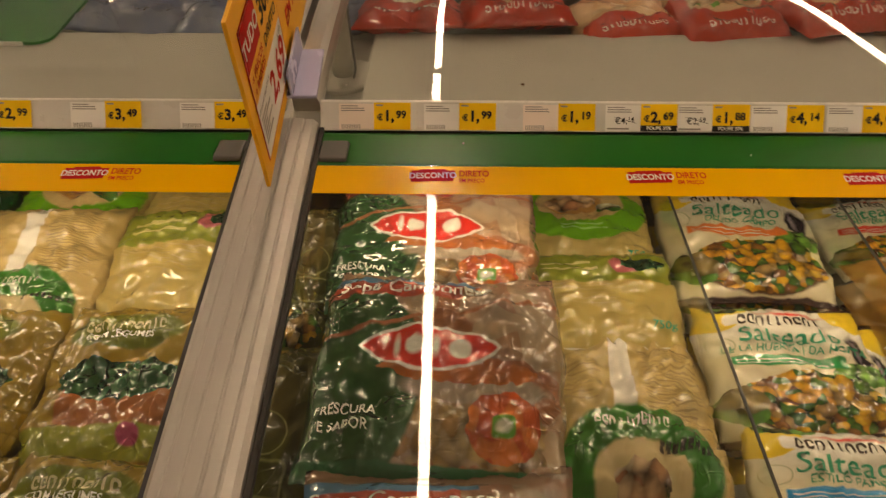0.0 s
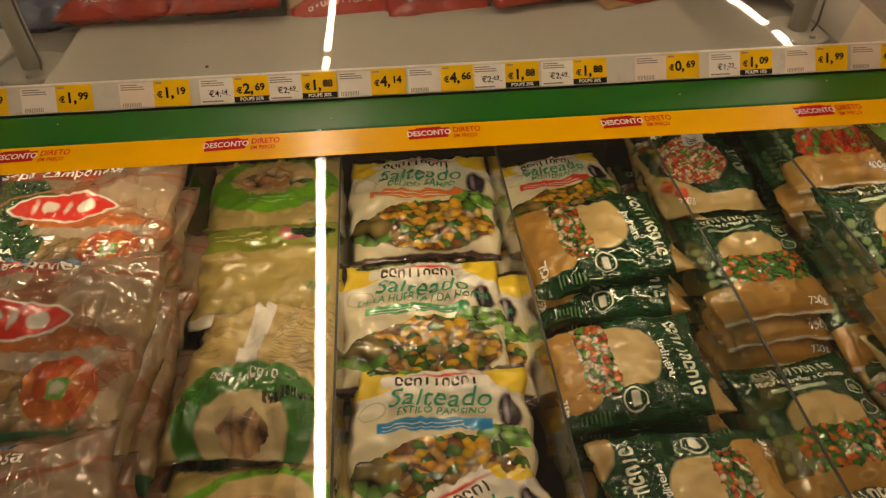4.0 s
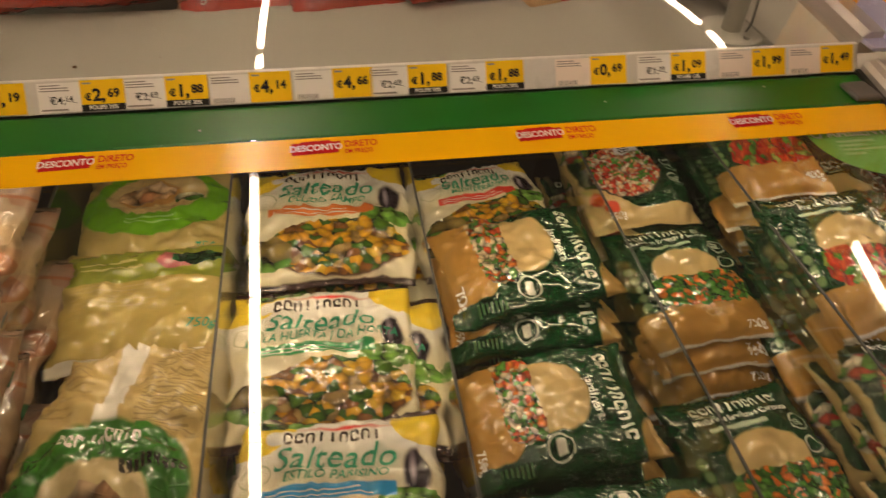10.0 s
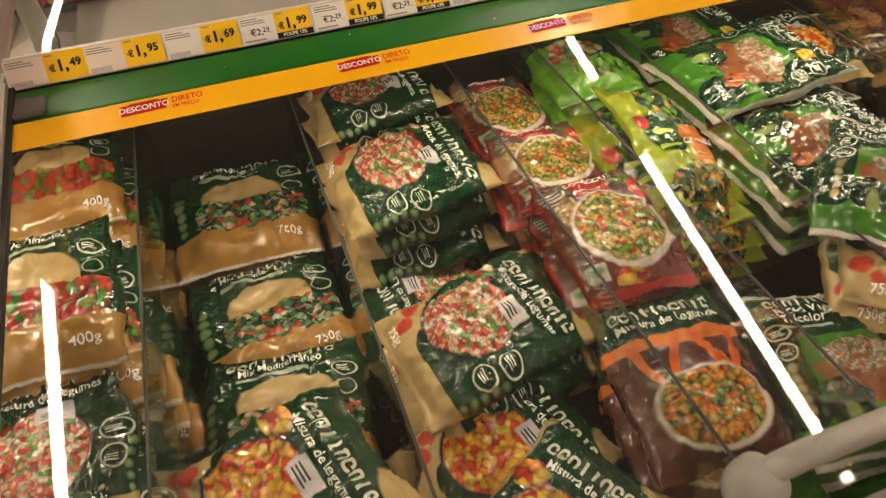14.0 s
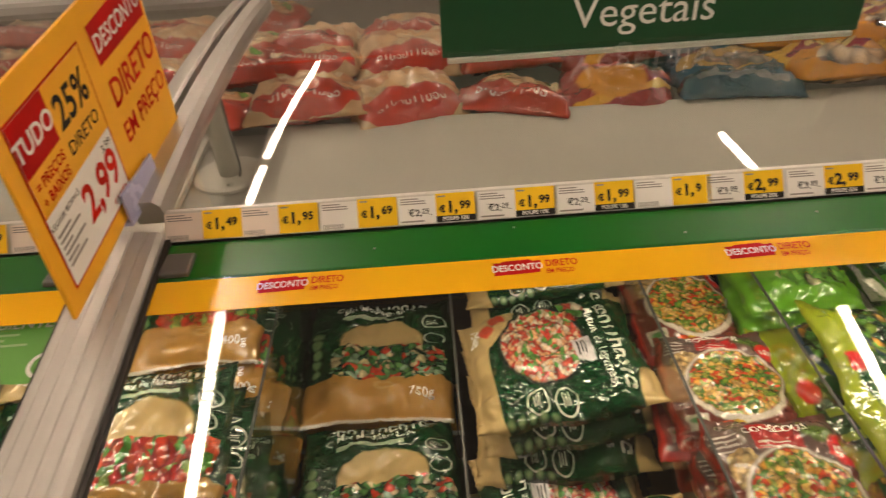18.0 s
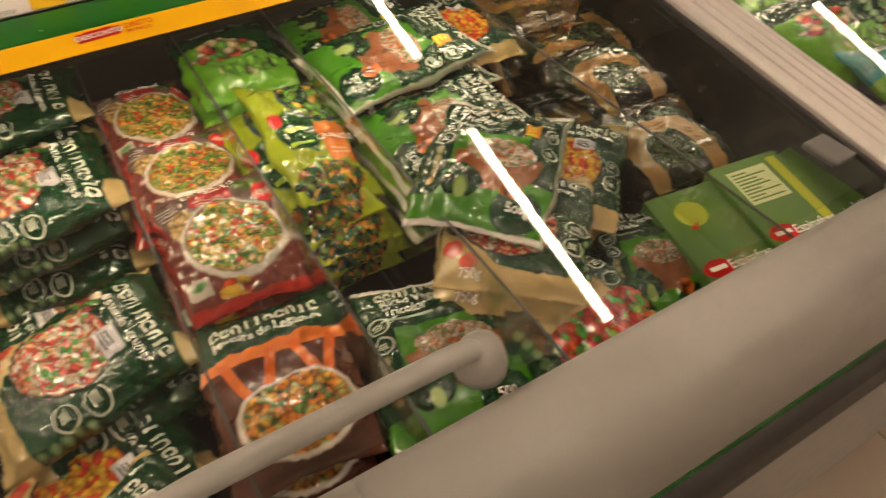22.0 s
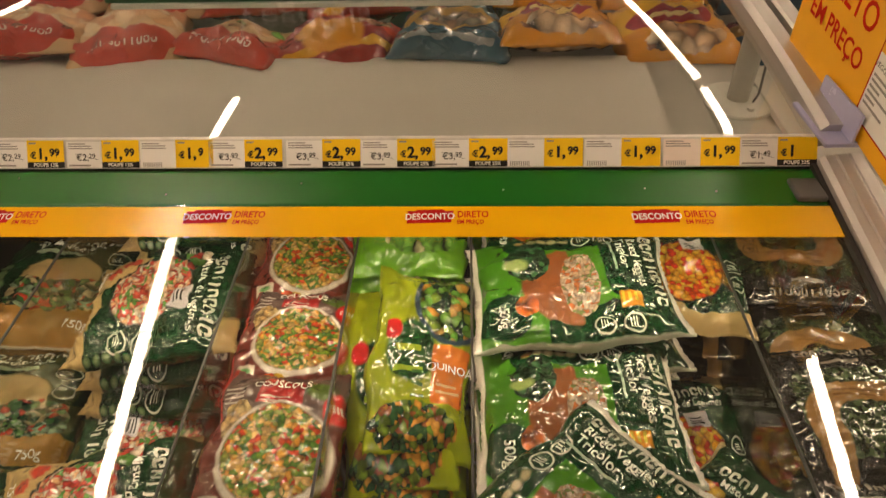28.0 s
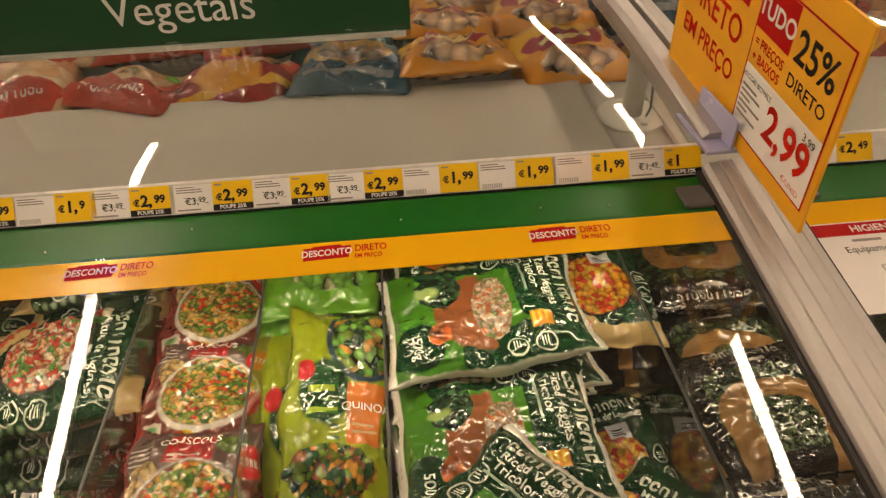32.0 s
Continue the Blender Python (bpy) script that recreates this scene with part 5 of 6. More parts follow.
@design("blue_pack", 2.4, 2.6)
def blue_pack(k):
    k.base((0.03, 0.10, 0.16))
    k.paint(k.ragged(k.ell(0.1, -0.2, 0.95, 0.62, 0.1), 0.2, 2), (0.72, 0.40, 0.03))
    k.chunks(k.ragged(k.ell(0.0, 0.0, 0.7, 0.35, 0.1)), MEAT, 4)
    k.paint(k.ragged(k.box(-0.9, 0.74, 0.9, 0.98, 0.08), 0.3, 4), (0.34, 0.36, 0.36))
    k.paint(k.ell(0.6, -0.75, 0.35, 0.3), (0.42, 0.03, 0.02))
    k.paint(k.noise(2.2), (0.02, 0.05, 0.09))
    return (0.16, 0.75)


@design("clear_blue", 2.4, 2.6)
def clear_blue(k):
    k.base((0.12, 0.16, 0.30))
    k.paint(k.ragged(k.ell(0.0, 0.0, 0.8, 0.8, 0.4), 0.5, 3), (0.03, 0.06, 0.20))
    k.paint(k.math("MULTIPLY", k.noise(3.0), 0.6), (0.36, 0.37, 0.40))
    return (0.10, 1.0)


# the bag itself ----------------------------------------------------------
BAGS = [0]
INKS = (WHITE, SAUTE_INK)


def frozen_bag(kind, x, y, z, turn=0.0, w=None, l=None, th=0.05, pitch=0.0, bank=0.0, label="", group="frozen bags in the freezer", nx=36, ny=46, slump=1.0, words=True):
    """A puffed plastic bag: two crimped ends, a pillow of food between, creased film; z is the height of its middle's top."""
    mat, wd, ld, texts = DESIGNS[kind]
    w, l = w or wd / 10, l or ld / 10
    BAGS[0] += 1
    seed = Vector((BAGS[0] * 7.31, BAGS[0] * 3.17, BAGS[0] * 1.93))

    def height(a, b):
        """Height of the film over the rim plane for a, b in -1..1."""
        e = max(0.0, 1 - abs(a) ** 3.2) ** 0.55 * max(0.0, 1 - (abs(b) / 0.93) ** 3.6) ** 0.6 if abs(b) < 0.93 else 0.0
        p = Vector((a * w * 9, b * l * 9, 0)) + seed
        lumps = noise.noise(p * 0.9) * 0.28 + noise.noise(p * 2.1) * 0.13
        fold = abs(noise.noise(Vector((a * w * 34 + noise.noise(p * 1.7) * 1.6, b * l * 14, 2)) + seed)) * 0.20 + abs(noise.noise(Vector((a * w * 16, b * l * 40, 5)) + seed)) * 0.15
        near = max(0.0, (abs(b) - 0.45) / 0.5)
        gather = abs(noise.noise(Vector((a * w * 60, b * l * 5, 8)) + seed)) * 0.22 * near
        crumple = (0.32 - abs(noise.noise(p * 3.6))) * 0.05
        return th * (0.66 * e * (1 + 1.25 * lumps * slump) + (fold + gather + crumple - 0.11) * (0.35 + 0.65 * min(1, e * 2)))

    vs, fs, uvs = [], [], []
    for j in range(ny + 1):
        b = 2 * j / ny - 1
        for i in range(nx + 1):
            a = 2 * i / nx - 1
            p = Vector((a * 2.1, b * 2.7, 9)) + seed
            wob = noise.noise(p) * 0.012
            pull = 1 - 0.06 * (1 - min(1.0, (1 - abs(b)) / 0.16)) * math.cos(a * 2)
            tip = (0.0009 if (i % 2) else -0.0009) if j in (0, ny) else 0.0
            vs.append((a * w / 2 * (0.955 + 0.045 * (1 - b * b)) + wob * (abs(a) > 0.8), b * l / 2 * pull + noise.noise(p * 1.3) * 0.006 * (abs(b) > 0.85) + tip, height(a, b)))
            uvs.append((a * wd / 2, b * ld / 2))
    n = len(vs)
    vs += [(p[0] * 0.985, p[1] * 0.985, min(-0.0006, -0.42 * max(0.0, p[2]))) for p in vs]
    uvs += [(u * 0.97, v * 0.97) for u, v in uvs]
    row = nx + 1
    for j in range(ny):
        for i in range(nx):
            o = j * row + i
            fs.append((o, o + 1, o + row + 1, o + row))
            fs.append((n + o, n + o + row, n + o + row + 1, n + o + 1))
    rim = [i for i in range(nx)] + [nx + j * row for j in range(ny)] + [ny * row + i for i in range(nx, 0, -1)] + [j * row for j in range(ny, 0, -1)]
    for a, b in zip(rim, rim[1:] + rim[:1]):
        fs.append((a, n + a, n + b, b))
    top = tagged(new("frozen_food_bag"), label, "frozen food bag", group)
    top.matrix_basis = pose(x, y, z - th * 0.55, pitch, bank, turn)
    film = obj("film", vs, fs, mat, top, "", True)
    lay = film.data.uv_layers.new(name="UVMap").data
    idx = np.empty(len(film.data.loops), dtype=np.int32)
    film.data.loops.foreach_get("vertex_index", idx)
    lay.foreach_set("uv", np.array(uvs, dtype=np.float32)[idx].ravel())
    if words:
        for s, u, v, size, ink in texts:
            k = w / wd
            sh = Sheet().text(s, u * k, v * l / ld, size * k * 1.15, INKS[ink], 0, 0, 0.0002)
            sh.place("lettering", None, top, "printed lettering", bend=lambda p, v=v, lean=0.22 * ink: (p[0] + lean * (p[1] - v * l / ld), p[1], max(height(p[0] * 2 / w, p[1] * 2 / l), 0.0) + 0.003))
    return top


LABELS = {
    "peas": "dark green and kraft frozen bag of peas and carrots", "medit": "dark green and kraft frozen bag of mixed vegetables", "pepper": "dark green and kraft frozen bag of pepper strips",
    "french": "green and cream frozen bag with a bowl of diced vegetables", "tropical": "green and cream frozen bag with orange diced vegetables", "garden": "dark green and kraft frozen bag of garden vegetables",
    "saute_field": "white and yellow frozen saute bag with orange band", "saute_garden": "white and yellow frozen saute bag with green band", "saute_paris": "white and yellow frozen saute bag with blue band", "saute_sea": "white and yellow frozen saute bag with red band",
    "cream_bowl": "cream frozen bag with a bright green ring", "cream_flip": "cream and olive frozen vegetable bag", "cream_back": "beige frozen bag lying with its white seam up", "soup": "green and orange frozen soup bag with red badge",
    "couscous": "maroon frozen bag with a bowl of couscous", "lime": "lime green frozen quinoa bag with orange panel", "riced": "bright green frozen bag with a bowl of riced vegetables", "carrot": "frozen vegetable bag with orange carrot print",
    "dark_leaf": "dark frozen spinach bag with an orange arch", "cream_leaf": "cream frozen bag with dark greens in a pot", "olive": "dark olive frozen bag", "fresh_green": "fresh green frozen vegetable bag", "beans": "bright green and teal frozen bag of green beans",
    "red_window": "red frozen bag with a round window", "red_cream": "red and cream frozen meat bag", "amber": "amber and maroon frozen snack bag", "maroon": "maroon and orange frozen snack bag", "blue_pack": "blue and orange frozen fish bag", "clear_blue": "clear bluish plastic bag of frozen food",
}


def bag(kind, x, y, z, turn=0.0, w=None, l=None, th=0.05, pitch=6.0, bank=0.0, under=2, **more):
    """A bag and the bags of its kind that it lies on."""
    wide = 1.06 if abs(math.sin(radians(turn))) < 0.7 else 1.0
    top = frozen_bag(kind, x, y, z, turn, w and w * wide, l, th, pitch, bank, LABELS[kind], **more)
    for n in range(1, under + 1):
        k = BAGS[0] * 3 + n
        dz = n * th * 0.95
        copy_thing(top, pose(x + 0.014 * math.sin(k * 2.3), y + 0.016 * math.cos(k * 1.7) - 0.012, z - th * 0.55 - dz, pitch * 0.6, 0, turn + 5 * math.sin(k * 4.1)))
    return top


# section one, column by column, back to front ----------------------------------
bag("soup", -1.475, 0.06, 0.845, -2, 0.315, 0.30, under=6)
bag("soup", -1.462, -0.205, 0.86, -3, 0.32, 0.33, 0.07, under=6)
bag("soup", -1.455, -0.50, 0.83, 2, 0.315, 0.30, under=6)
bag("olive", -1.70, 0.02, 0.80, 2, 0.20, 0.34)
bag("olive", -1.71, -0.30, 0.80, -3, 0.20, 0.34)
bag("cream_bowl", -1.185, 0.29, 0.69, 1, 0.27, 0.26, 0.06)
bag("cream_flip", -1.175, 0.07, 0.695, 1, 0.265, 0.24)
bag("cream_back", -1.165, -0.16, 0.70, -6, 0.26, 0.35, 0.11, pitch=-9)
bag("cream_bowl", -1.15, -0.45, 0.66, 4, 0.26, 0.28, 0.06)
bag("saute_field", -0.875, 0.25, 0.685, -1, 0.29, 0.31, 0.06)
bag("saute_garden", -0.895, -0.085, 0.70, -2, 0.27, 0.27, 0.055)
bag("saute_garden", -0.855, -0.10, 0.675, -4, 0.27, 0.27, 0.05)
bag("saute_paris", -0.885, -0.31, 0.69, -4, 0.26, 0.25, 0.055)
bag("saute_paris", -0.85, -0.50, 0.68, 22, 0.25, 0.26, 0.055)
bag("saute_sea", -0.57, 0.30, 0.655, 8, 0.24, 0.22, 0.045)
bag("garden", -0.545, 0.085, 0.70, -86, 0.24, 0.29, 0.055)
bag("garden", -0.55, 0.03, 0.655, -92, 0.23, 0.28, 0.05)
bag("garden", -0.565, -0.205, 0.665, -88, 0.21, 0.28, 0.055)
bag("garden", -0.52, -0.43, 0.665, 93, 0.21, 0.29, 0.05)
bag("french", -0.275, 0.31, 0.70, 3, 0.22, 0.30, 0.055)
bag("peas", -0.25, 0.03, 0.655, 4, 0.22, 0.27, 0.04)
bag("peas", -0.25, 0.0, 0.62, 3, 0.22, 0.27, 0.04)
bag("peas", -0.25, -0.03, 0.585, 4, 0.22, 0.27, 0.04)
bag("peas", -0.27, -0.33, 0.625, 6, 0.215, 0.28, 0.045)
bag("peas", -0.26, -0.55, 0.61, 4, 0.22, 0.28, 0.045)
bag("pepper", -0.02, 0.28, 0.76, 2, 0.22, 0.28, 0.05)
bag("pepper", -0.025, -0.05, 0.775, 2, 0.22, 0.30, 0.05, under=5)
bag("pepper", 0.002, -0.08, 0.715, 3, 0.225, 0.31, 0.045, under=8)
bag("pepper", 0.002, 0.24, 0.70, -3, 0.225, 0.31, 0.045, under=8)
bag("french", 0.002, -0.36, 0.64, 3, 0.225, 0.31, 0.045, under=7)
bag("french", -0.02, -0.27, 0.70, 3, 0.20, 0.28, 0.05)
bag("french", -0.025, -0.465, 0.685, 6, 0.20, 0.27, 0.055)

# section two ---------------------------------------------------------------
bag("medit", 0.278, 0.315, 0.565, -2, 0.285, 0.31, 0.065)
bag("medit", 0.284, 0.03, 0.52, 4, 0.275, 0.29, 0.065)
bag("medit", 0.275, -0.225, 0.55, -6, 0.27, 0.27, 0.065)
bag("tropical", 0.245, -0.405, 0.635, -74, 0.25, 0.31, 0.07)
bag("french", 0.61, 0.40, 0.72, -88, 0.22, 0.30, 0.06)
bag("french", 0.605, 0.145, 0.70, -86, 0.27, 0.31, 0.065)
bag("french", 0.60, -0.03, 0.525, 94, 0.23, 0.30, 0.055)
bag("french", 0.612, -0.25, 0.66, -80, 0.24, 0.31, 0.065)
bag("tropical", 0.575, -0.425, 0.575, -76, 0.23, 0.30, 0.06)
bag("tropical", 0.58, -0.59, 0.62, -60, 0.22, 0.29, 0.05)
bag("couscous", 0.855, 0.245, 0.70, -1, 0.18, 0.25, 0.045)
bag("couscous", 0.865, 0.05, 0.70, -4, 0.18, 0.23, 0.045)
bag("couscous", 0.875, -0.175, 0.715, -3, 0.19, 0.28, 0.05)
bag("carrot", 0.858, -0.445, 0.665, -6, 0.21, 0.30, 0.06)
bag("fresh_green", 1.055, 0.295, 0.755, 0, 0.205, 0.25, 0.05)
bag("lime", 1.05, -0.02, 0.695, 5, 0.17, 0.40, 0.04, bank=-8)
bag("lime", 1.09, -0.01, 0.735, 1, 0.155, 0.335, 0.045, pitch=9, bank=14, under=0)
bag("lime", 1.075, -0.10, 0.665, 2, 0.17, 0.30, 0.045)
bag("riced", 1.335, 0.315, 0.75, -88, 0.25, 0.31, 0.05)
bag("riced", 1.335, 0.095, 0.79, -88, 0.26, 0.335, 0.05)
bag("riced", 1.325, -0.125, 0.752, -90, 0.26, 0.30, 0.05)
bag("riced", 1.297, -0.325, 0.80, -47, 0.23, 0.30, 0.045, under=0)
bag("french", 1.285, -0.42, 0.745, -40, 0.23, 0.27, 0.05)
bag("tropical", 1.50, -0.31, 0.70, -44, 0.17, 0.28, 0.045, under=0)
bag("dark_leaf", 1.50, -0.31, 0.66, -40, 0.165, 0.26, 0.05, under=3)
bag("pepper", 1.30, -0.58, 0.66, 8, 0.24, 0.28, 0.05)
bag("riced", 1.09, -0.52, 0.66, -14, 0.23, 0.29, 0.05)
bag("tropical", 1.555, 0.18, 0.745, 2, 0.175, 0.28, 0.05, under=0)
bag("dark_leaf", 1.525, 0.17, 0.695, 2, 0.165, 0.27, 0.05, under=4)
bag("tropical", 1.535, -0.09, 0.60, 6, 0.165, 0.28, 0.05, under=0)
bag("dark_leaf", 1.53, -0.10, 0.55, 8, 0.165, 0.26, 0.05, under=3)
for x, y, z, turn, under in ((1.775, 0.26, 0.70, 176, 4), (1.775, 0.06, 0.655, -3, 4), (1.775, -0.07, 0.685, 3, 5), (1.73, -0.30, 0.665, -6, 4), (1.93, 0.20, 0.62, 4, 2), (1.93, -0.05, 0.55, -6, 2), (1.92, -0.30, 0.50, 5, 1)):
    bag("dark_leaf", x, y, z, turn, 0.24, 0.25, 0.05, pitch=4, under=under)
bag("riced", 1.51, -0.53, 0.63, -24, 0.17, 0.27, 0.05)

# the sections at either end -----------------------------------------------------
for i, (kx, kinds) in enumerate(((-1.925, ("cream_flip", "cream_flip", "cream_leaf", "cream_leaf")), (-2.185, ("cream_bowl", "cream_back", "cream_leaf", "cream_leaf")), (-2.46, ("peas", "cream_leaf", "peas", "cream_leaf")), (-2.73, ("cream_leaf", "peas", "cream_leaf", "peas")))):
    for j, (ky, kz) in enumerate(((0.26, 0.74), (0.07, 0.77), (-0.17, 0.76), (-0.43, 0.75))):
        bag(kinds[j], kx + 0.012 * (j % 2), ky, kz, (-3, 4, 2, -5)[j] - 2 * i, 0.25, 0.31, 0.07, under=1)
for i, kx in enumerate((2.16, 2.40, 2.64)):
    for j, ky in enumerate((0.22, -0.05, -0.32, -0.56)):
        bag(("fresh_green", "beans", "fresh_green", "beans", "peas")[(2 * i + j) % 5], kx, ky, 0.78 + 0.01 * j, (4, -6, 8, -3)[(i + j) % 4] - 8, 0.24, 0.29, 0.06, under=0)

# the far side, seen over the middle shelf ---------------------------------------
k = 0
for x in (-2.21, -1.97, -1.76):
    for y in (0.85, 1.08):
        bag("clear_blue", float(x), y, 0.905, 180 + (k * 37) % 30 - 15, 0.27, 0.27, 0.08, 4, nx=18, ny=20, words=False, under=0)
        k += 1
for n, x in enumerate((-1.55, -1.30, -1.05, -0.80, -0.56, -0.32, -0.08)):
    kind = ("red_window", "red_window", "red_cream", "red_window", "red_window", "red_cream", "red_window")[n]
    for y in (0.805, 1.02, 1.25, 1.46):
        bag(kind, x + 0.01 * math.sin(k), y, 0.915 + 0.02 * math.sin(k * 2.1), 180 + (k * 23) % 30 - 15, 0.25, 0.245, 0.075, 6 + 8 * math.sin(k * 1.3), nx=18, ny=20, words=False, under=0)
        k += 1
for n, x in enumerate((0.13, 0.37, 0.62, 0.87, 1.12, 1.38, 1.62, 1.9, 2.15, 2.4, 2.65)):
    kind = ("red_cream", "red_cream", "red_window", "maroon", "blue_pack", "amber", "amber", "blue_pack", "amber", "maroon", "red_cream")[n]
    for y in (0.81, 1.05, 1.30):
        bag(kind, x + 0.012 * math.sin(k), y, 0.915 + 0.02 * math.sin(k * 1.7), 180 + (k * 29) % 40 - 20, 0.26, 0.26, 0.085, 6 + 10 * math.sin(k * 1.3), nx=18, ny=20, words=False, under=0)
        k += 1


# clear dividers between the columns ---------------------------------------------
def divider(x, z=0.77, y0=-0.74, y1=0.5):
    top = tagged(new("basket_divider"), "clear acrylic divider standing between the bags", "divider", "clear dividers in the tub")
    p = part("sheet", bm_box(x - 0.0015, y0, 0.262, x + 0.0015, y1, z - 0.003), ACRYLIC, top, "clear acrylic")
    p.visible_shadow = False
    part("edge", bm_box(x - 0.002, y0, z - 0.003, x + 0.002, y1, z, 0.0006), ACRYLIC_EDGE, top, "dark upper edge")
    return top


for x in (-1.62, -1.325, -1.035, -0.72, -0.395, -0.135, 0.128, 0.43, 0.765, 0.965, 1.17, 1.60, 2.04):
    divider(x)


# the empty tray, cartons and notices ---------------------------------------------
def black_tray(x, y, z):
    top = tagged(new("black_tray"), "empty black plastic tray with a round recess", "tray")
    bm = bm_box(x - 0.09, y - 0.14, z - 0.05, x + 0.09, y + 0.14, z, 0.012, seg=3)
    part("tray", bm, BLACK_TRAY, top, "", True)
    pts = [(x + 0.062 * math.cos(a), y - 0.02 + 0.062 * math.sin(a), z + 0.002) for a in np.linspace(0, 2 * math.pi, 33)]
    part("recess_rim", bm_tube(pts, 0.003, 6), BLACK_TRAY, top, "", True)
    return top


BLACK_TRAY = plain("black tray plastic", (0.010, 0.009, 0.008), 0.42, 0.0, 0.3, 30.0)
tray = black_tray(1.064, -0.24, 0.46)
part("stand", bm_box(0.99, -0.37, 0.262, 1.14, -0.11, 0.408), BLACK, tray)

CARTON = plain("dark green carton", (0.075, 0.17, 0.022), 0.5, 0.0, 0.2, 20.0)
CARTON_LIME = flat("lime carton print", (0.40, 0.44, 0.03))
CARTON_PALE = flat("pale carton panel", (0.52, 0.56, 0.30))
CARTON_LEAF = flat("leaf carton print", (0.10, 0.20, 0.03))


def spinach_carton(x, y, z, turn, back=False, under=True):
    top = tagged(new("spinach_carton"), "green frozen spinach carton " + ("with a pale text panel" if back else "with red badge and picture"), "carton", "spinach cartons in the tub")
    top.matrix_basis = pose(x, y, z, 4, -3, turn)
    part("box", bm_box(-0.0745, -0.108, -0.045, 0.0745, 0.108, 0.0, 0.002), CARTON, top)
    s = Sheet()
    if back:
        s.rect(-0.05, 0.0, 0.035, 0.085, CARTON_PALE, 0.0003)
        s.small(-0.045, 0.005, 0.03, 0.08, 9, CARTON, 0.0006)
        s.rect(0.045, -0.095, 0.066, 0.095, CARTON_LIME, 0.0003)
        s.disc(-0.035, -0.06, 0.022, CARTON_LEAF, 0.0003)
    else:
        s.disc(-0.005, 0.045, 0.052, CARTON_LEAF, 0.0003)
        s.disc(-0.012, 0.05, 0.03, CARTON_LIME, 0.0006)
        s.poly([(-0.035, 0.02), (-0.02, 0.012), (-0.01, 0.032)], RED_DEEP, 0.0006)
    s.poly([(-0.042 + 0.029 * math.cos(a), -0.072 + 0.019 * math.sin(a)) for a in np.linspace(0, 2 * math.pi, 24)[:-1]], RED, 0.0005)
    s.rect(-0.058, -0.076, -0.026, -0.067, WHITE, 0.0008)
    s.text("Espinafres", 0.022, -0.074, 0.027, WHITE, 0.0008, 0, 0.0004, squeeze=0.8)
    s.place("print", Matrix.Identity(4), top, "carton print")
    if under:
        for n in (1, 2, 3):
            copy_thing(top, pose(x + 0.006 * n, y - 0.004 * n, z - 0.047 * n, 4, -3, turn + 3 * (-1) ** n))
    return top


spinach_carton(1.768, -0.56, 0.672, -10, True)
spinach_carton(1.625, -0.55, 0.652, -9)
spinach_carton(1.93, -0.54, 0.60, 4)

ECO_GREEN = plain("fresh green card", (0.13, 0.37, 0.05), 0.5, 0.0, 0.1, 12.0)


def round_notice():
    top = tagged(new("shelf_notice"), "round fresh green card with white lettering under the lid", "notice")
    c = Sheet()
    pts = [(0.122 * math.cos(a), 0.122 * math.sin(a) * 0.75) for a in np.linspace(math.pi, 2 * math.pi, 26)] + [(0.122, 0.02), (-0.122, 0.02)]
    c.poly(pts, ECO_GREEN)
    c.text("O AMBIENTE", -0.055, 0.0, 0.022, WHITE, 0.0006, 0, 0.0003)
    c.small(-0.088, -0.045, -0.012, -0.012, 4, BEIGE_INK, 0.0006)
    for k in range(20):
        a0, a1 = 0.7 + k * 0.245, 0.7 + (k + 1) * 0.245
        c.poly([(0.018 + r * math.cos(a), -0.066 + r * math.sin(a)) for r, a in ((0.015, a0), (0.020, a0), (0.020, a1), (0.015, a1))], WHITE, 0.0006)
    card = c.place("card", LID @ Matrix.Translation((-0.078, -0.035, -0.004)), top)
    return top


BEIGE_INK = flat("pale green ink", (0.35, 0.52, 0.25))
round_notice()


def cleaning_notice():
    top = tagged(new("cleaning_notice"), "white cleaning notice sheet taped on the glass lid", "notice")
    s = Sheet()
    x0, y1 = 1.748, -0.030
    s.rect(x0, y1 - 0.150, x0 + 0.210, y1, WHITE)
    s.place("sheet", LID @ Matrix.Translation((0, 0, 0.0062)), top, "white paper sheet")
    s = Sheet()
    s.rect(x0, y1 - 0.024, x0 + 0.210, y1 - 0.002, RED, 0.0003)
    s.text("HIGIENIZADO", x0 + 0.105, y1 - 0.0135, 0.0165, WHITE, 0.0006, 0, 0.0003)
    s.place("header_band", LID @ Matrix.Translation((0, 0, 0.0062)), top, "red band with white lettering")
    s = Sheet()
    s.small(x0 + 0.045, y1 - 0.038, x0 + 0.13, y1 - 0.028, 1, INK_GREY, 0.0003)
    s.text("Equipamento desinfetado", x0 + 0.105, y1 - 0.049, 0.0150, INK, 0.0003, 0, 0.0001)
    s.text("várias vezes ao dia", x0 + 0.105, y1 - 0.063, 0.0085, INK, 0.0003)
    for a, b, c, d in ((0.06, -0.078, 0.15, -0.0765), (0.06, -0.122, 0.15, -0.1205), (0.06, -0.122, 0.0615, -0.0765), (0.1485, -0.122, 0.15, -0.0765), (0.085, -0.115, 0.11, -0.095), (0.09, -0.095, 0.104, -0.088), (0.08, -0.088, 0.112, -0.083)):
        s.rect(x0 + a, y1 + b, x0 + c, y1 + d, INK_GREY, 0.0003)
    s.text("PARA SUA PROTEÇÃO", x0 + 0.105, y1 - 0.134, 0.0085, INK, 0.0003)
    s.rect(x0 + 0.06, y1 - 0.147, x0 + 0.15, y1 - 0.140, RED, 0.0003)
    s.place("lettering", LID @ Matrix.Translation((0, 0, 0.0062)), top, "black lettering and line drawing")
    return top


cleaning_notice()


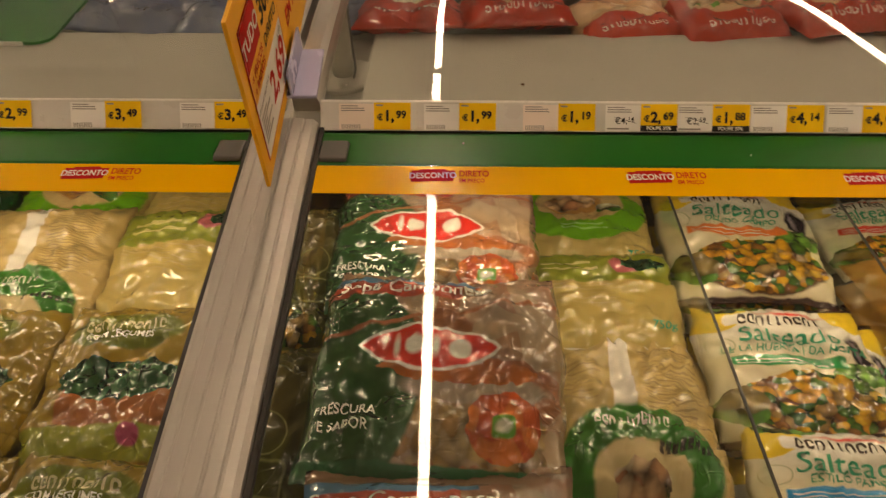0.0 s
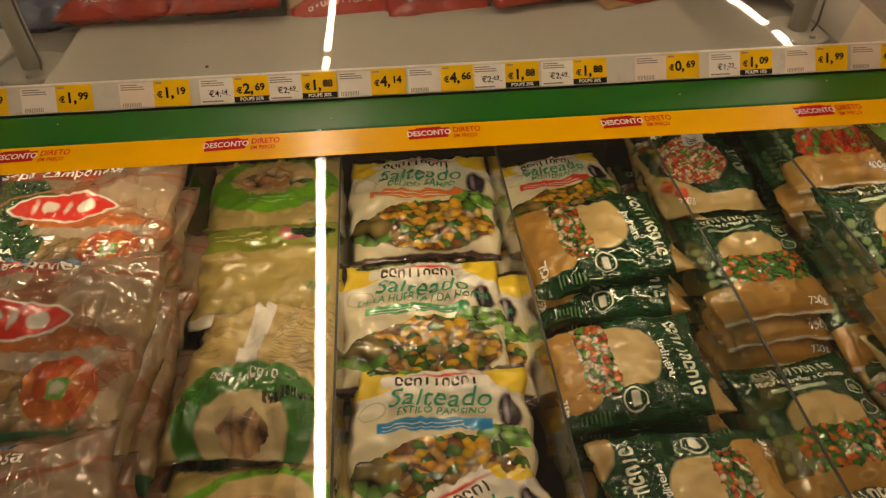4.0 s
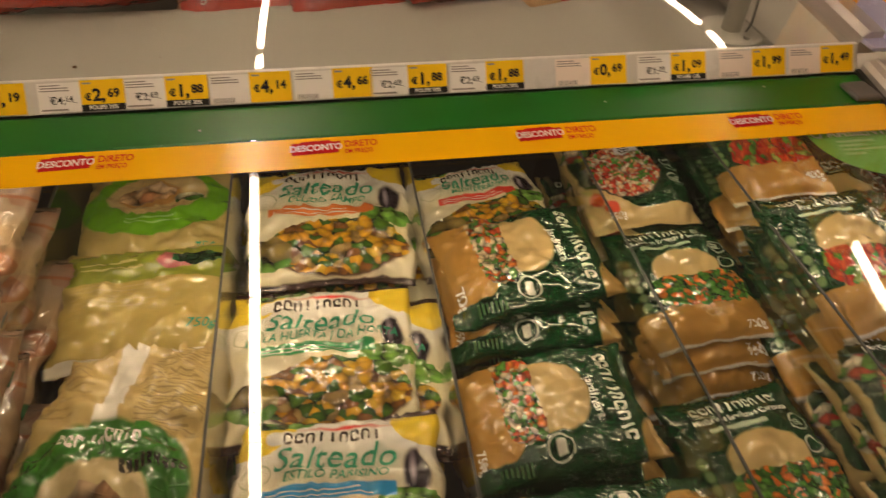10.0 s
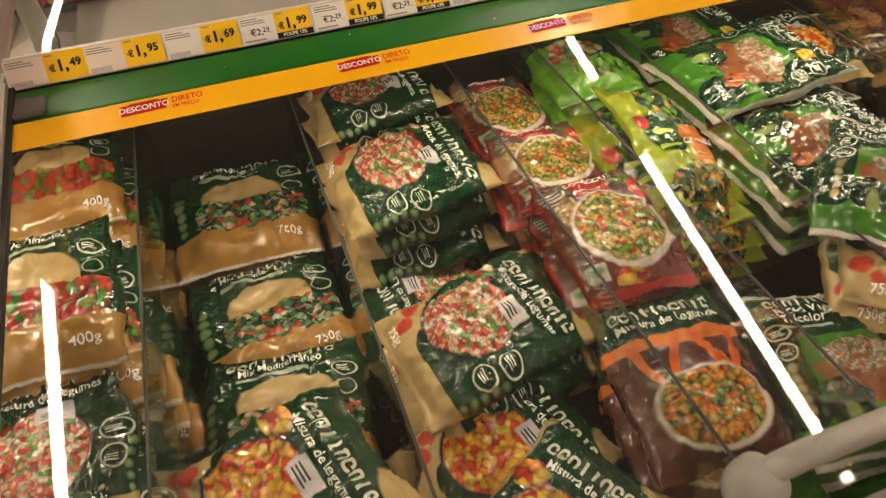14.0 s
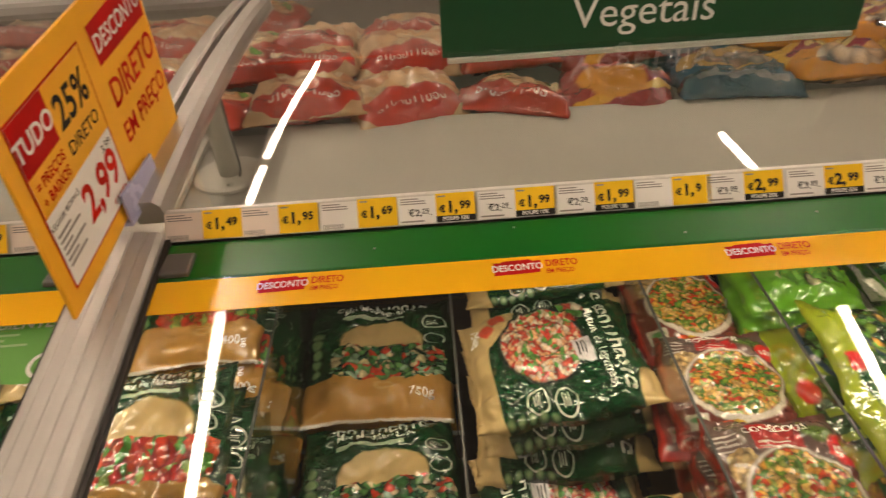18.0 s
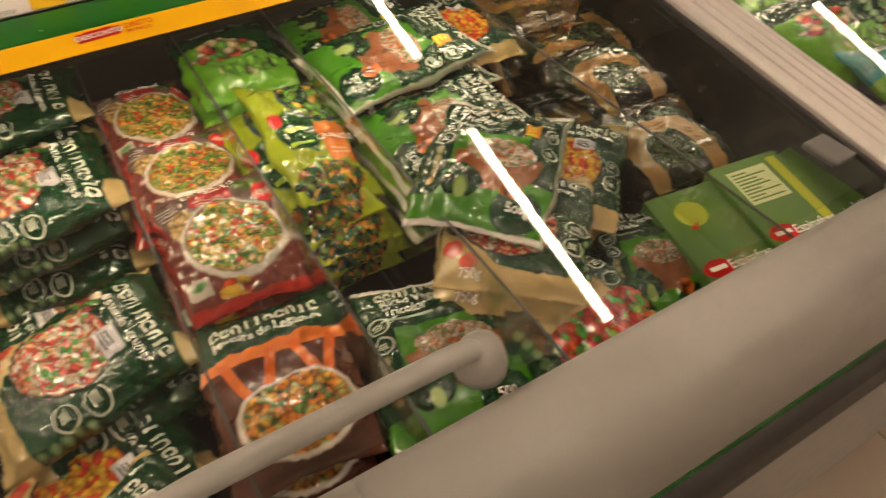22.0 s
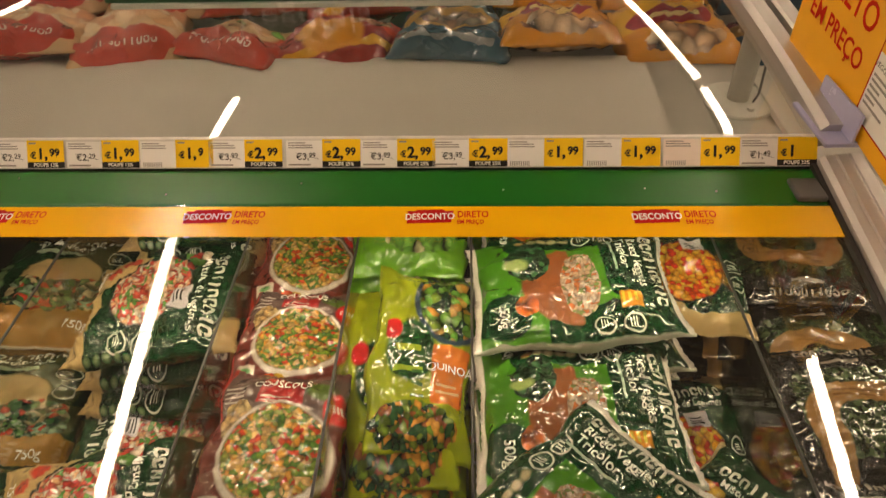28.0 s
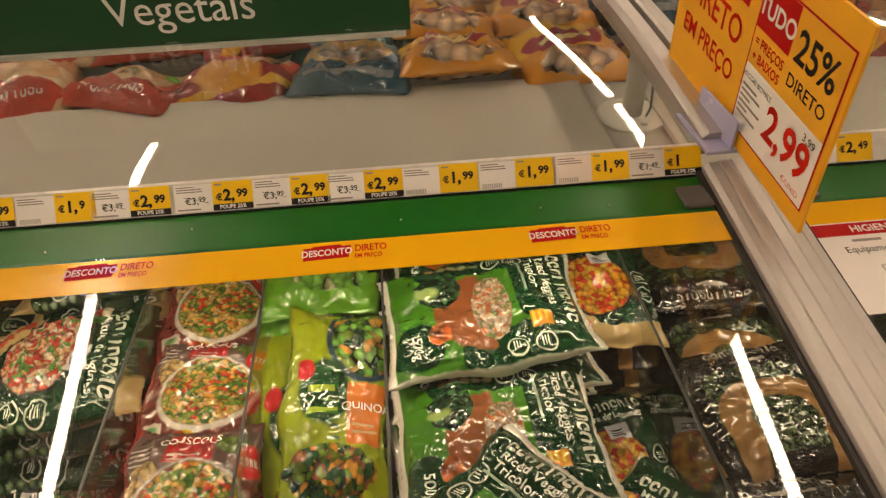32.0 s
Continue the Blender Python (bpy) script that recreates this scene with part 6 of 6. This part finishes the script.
# dust, crumbs and a spill on the shelf -----------------------------------------------
CRUMB = flat("brown crumb", (0.10, 0.05, 0.02))
for x, y, r in ((-1.305, 0.477, 0.0045), (-1.16, 0.50, 0.0025), (-0.62, 0.50, 0.002), (0.95, 0.52, 0.0022), (-0.44, 0.46, 0.002), (1.30, 0.47, 0.002)):
    bm = bmesh.new()
    bmesh.ops.create_icosphere(bm, subdivisions=1, radius=r)
    for v in bm.verts:
        v.co *= 0.8 + 0.4 * noise.random()
        v.co.z *= 0.5
    c = part("crumb", bm, CRUMB)
    c.location = (x, y, 0.8805 + r * 0.3)
    tagged(c, "tiny brown crumb on the grey middle shelf", "crumb", "crumbs on the shelf")

SPECK = flat("pale dust", (0.55, 0.53, 0.50))
for x, y in ((-1.43, 0.062), (-1.02, 0.04), (-0.47, 0.052), (-0.22, 0.066), (0.33, 0.048), (0.52, 0.07), (0.744, 0.036), (0.93, 0.058), (1.212, 0.044), (1.405, 0.046), (1.50, 0.04)):
    bm = bmesh.new()
    bmesh.ops.create_icosphere(bm, subdivisions=1, radius=0.0016)
    c = part("dust_speck", bm, SPECK)
    c.location = (x, y, 1.0065 + (y - 0.018) * 0.1094 + 0.0008)
    tagged(c, "tiny pale dust speck on the green lid frame", "speck", "dust specks on the green frame")

# floor tiles
TILE = bm_box(-0.298, -0.298, 0.0005, 0.298, 0.298, 0.004, 0.0012, seg=1)
tile_mesh = bpy.data.meshes.new("floor_tile")
TILE.to_mesh(tile_mesh)
TILE.free()
tile_mesh.materials.append(FLOOR)
ground = bpy.data.objects["floor"]
for i in range(-6, 7):
    for j in range(8):
        t = new("floor_tile", tile_mesh)
        t.location = (i * 0.6, -1.3 - j * 0.6, 0)
        t.parent = ground

rest = bpy.data.meshes.new("floor_tiles")
vs, fs = [], []
for i in range(-23, 28):
    for j in range(-20, 18):
        x, y = i * 0.6, -1.3 + j * 0.6
        if (-6 <= i <= 6 and -7 <= j <= 0) or not (HX0 + 0.3 < x < HX1 - 0.3 and HY0 + 0.3 < y < HY1 - 0.3):
            continue
        n = len(vs)
        vs += [(x - 0.298, y - 0.298, 0.0005), (x + 0.298, y - 0.298, 0.0005), (x + 0.298, y + 0.298, 0.0005), (x - 0.298, y + 0.298, 0.0005)]
        vs += [(x - 0.297, y - 0.297, 0.004), (x + 0.297, y - 0.297, 0.004), (x + 0.297, y + 0.297, 0.004), (x - 0.297, y + 0.297, 0.004)]
        fs += [(n + 4, n + 5, n + 6, n + 7)] + [(n + a, n + (a + 1) % 4, n + 4 + (a + 1) % 4, n + 4 + a) for a in range(4)]
rest.from_pydata(vs, [], fs)
rest.materials.append(FLOOR)
rest.update()
spread = new("floor_tiles", rest)
spread.parent = ground
spread["kind"] = "stuff"
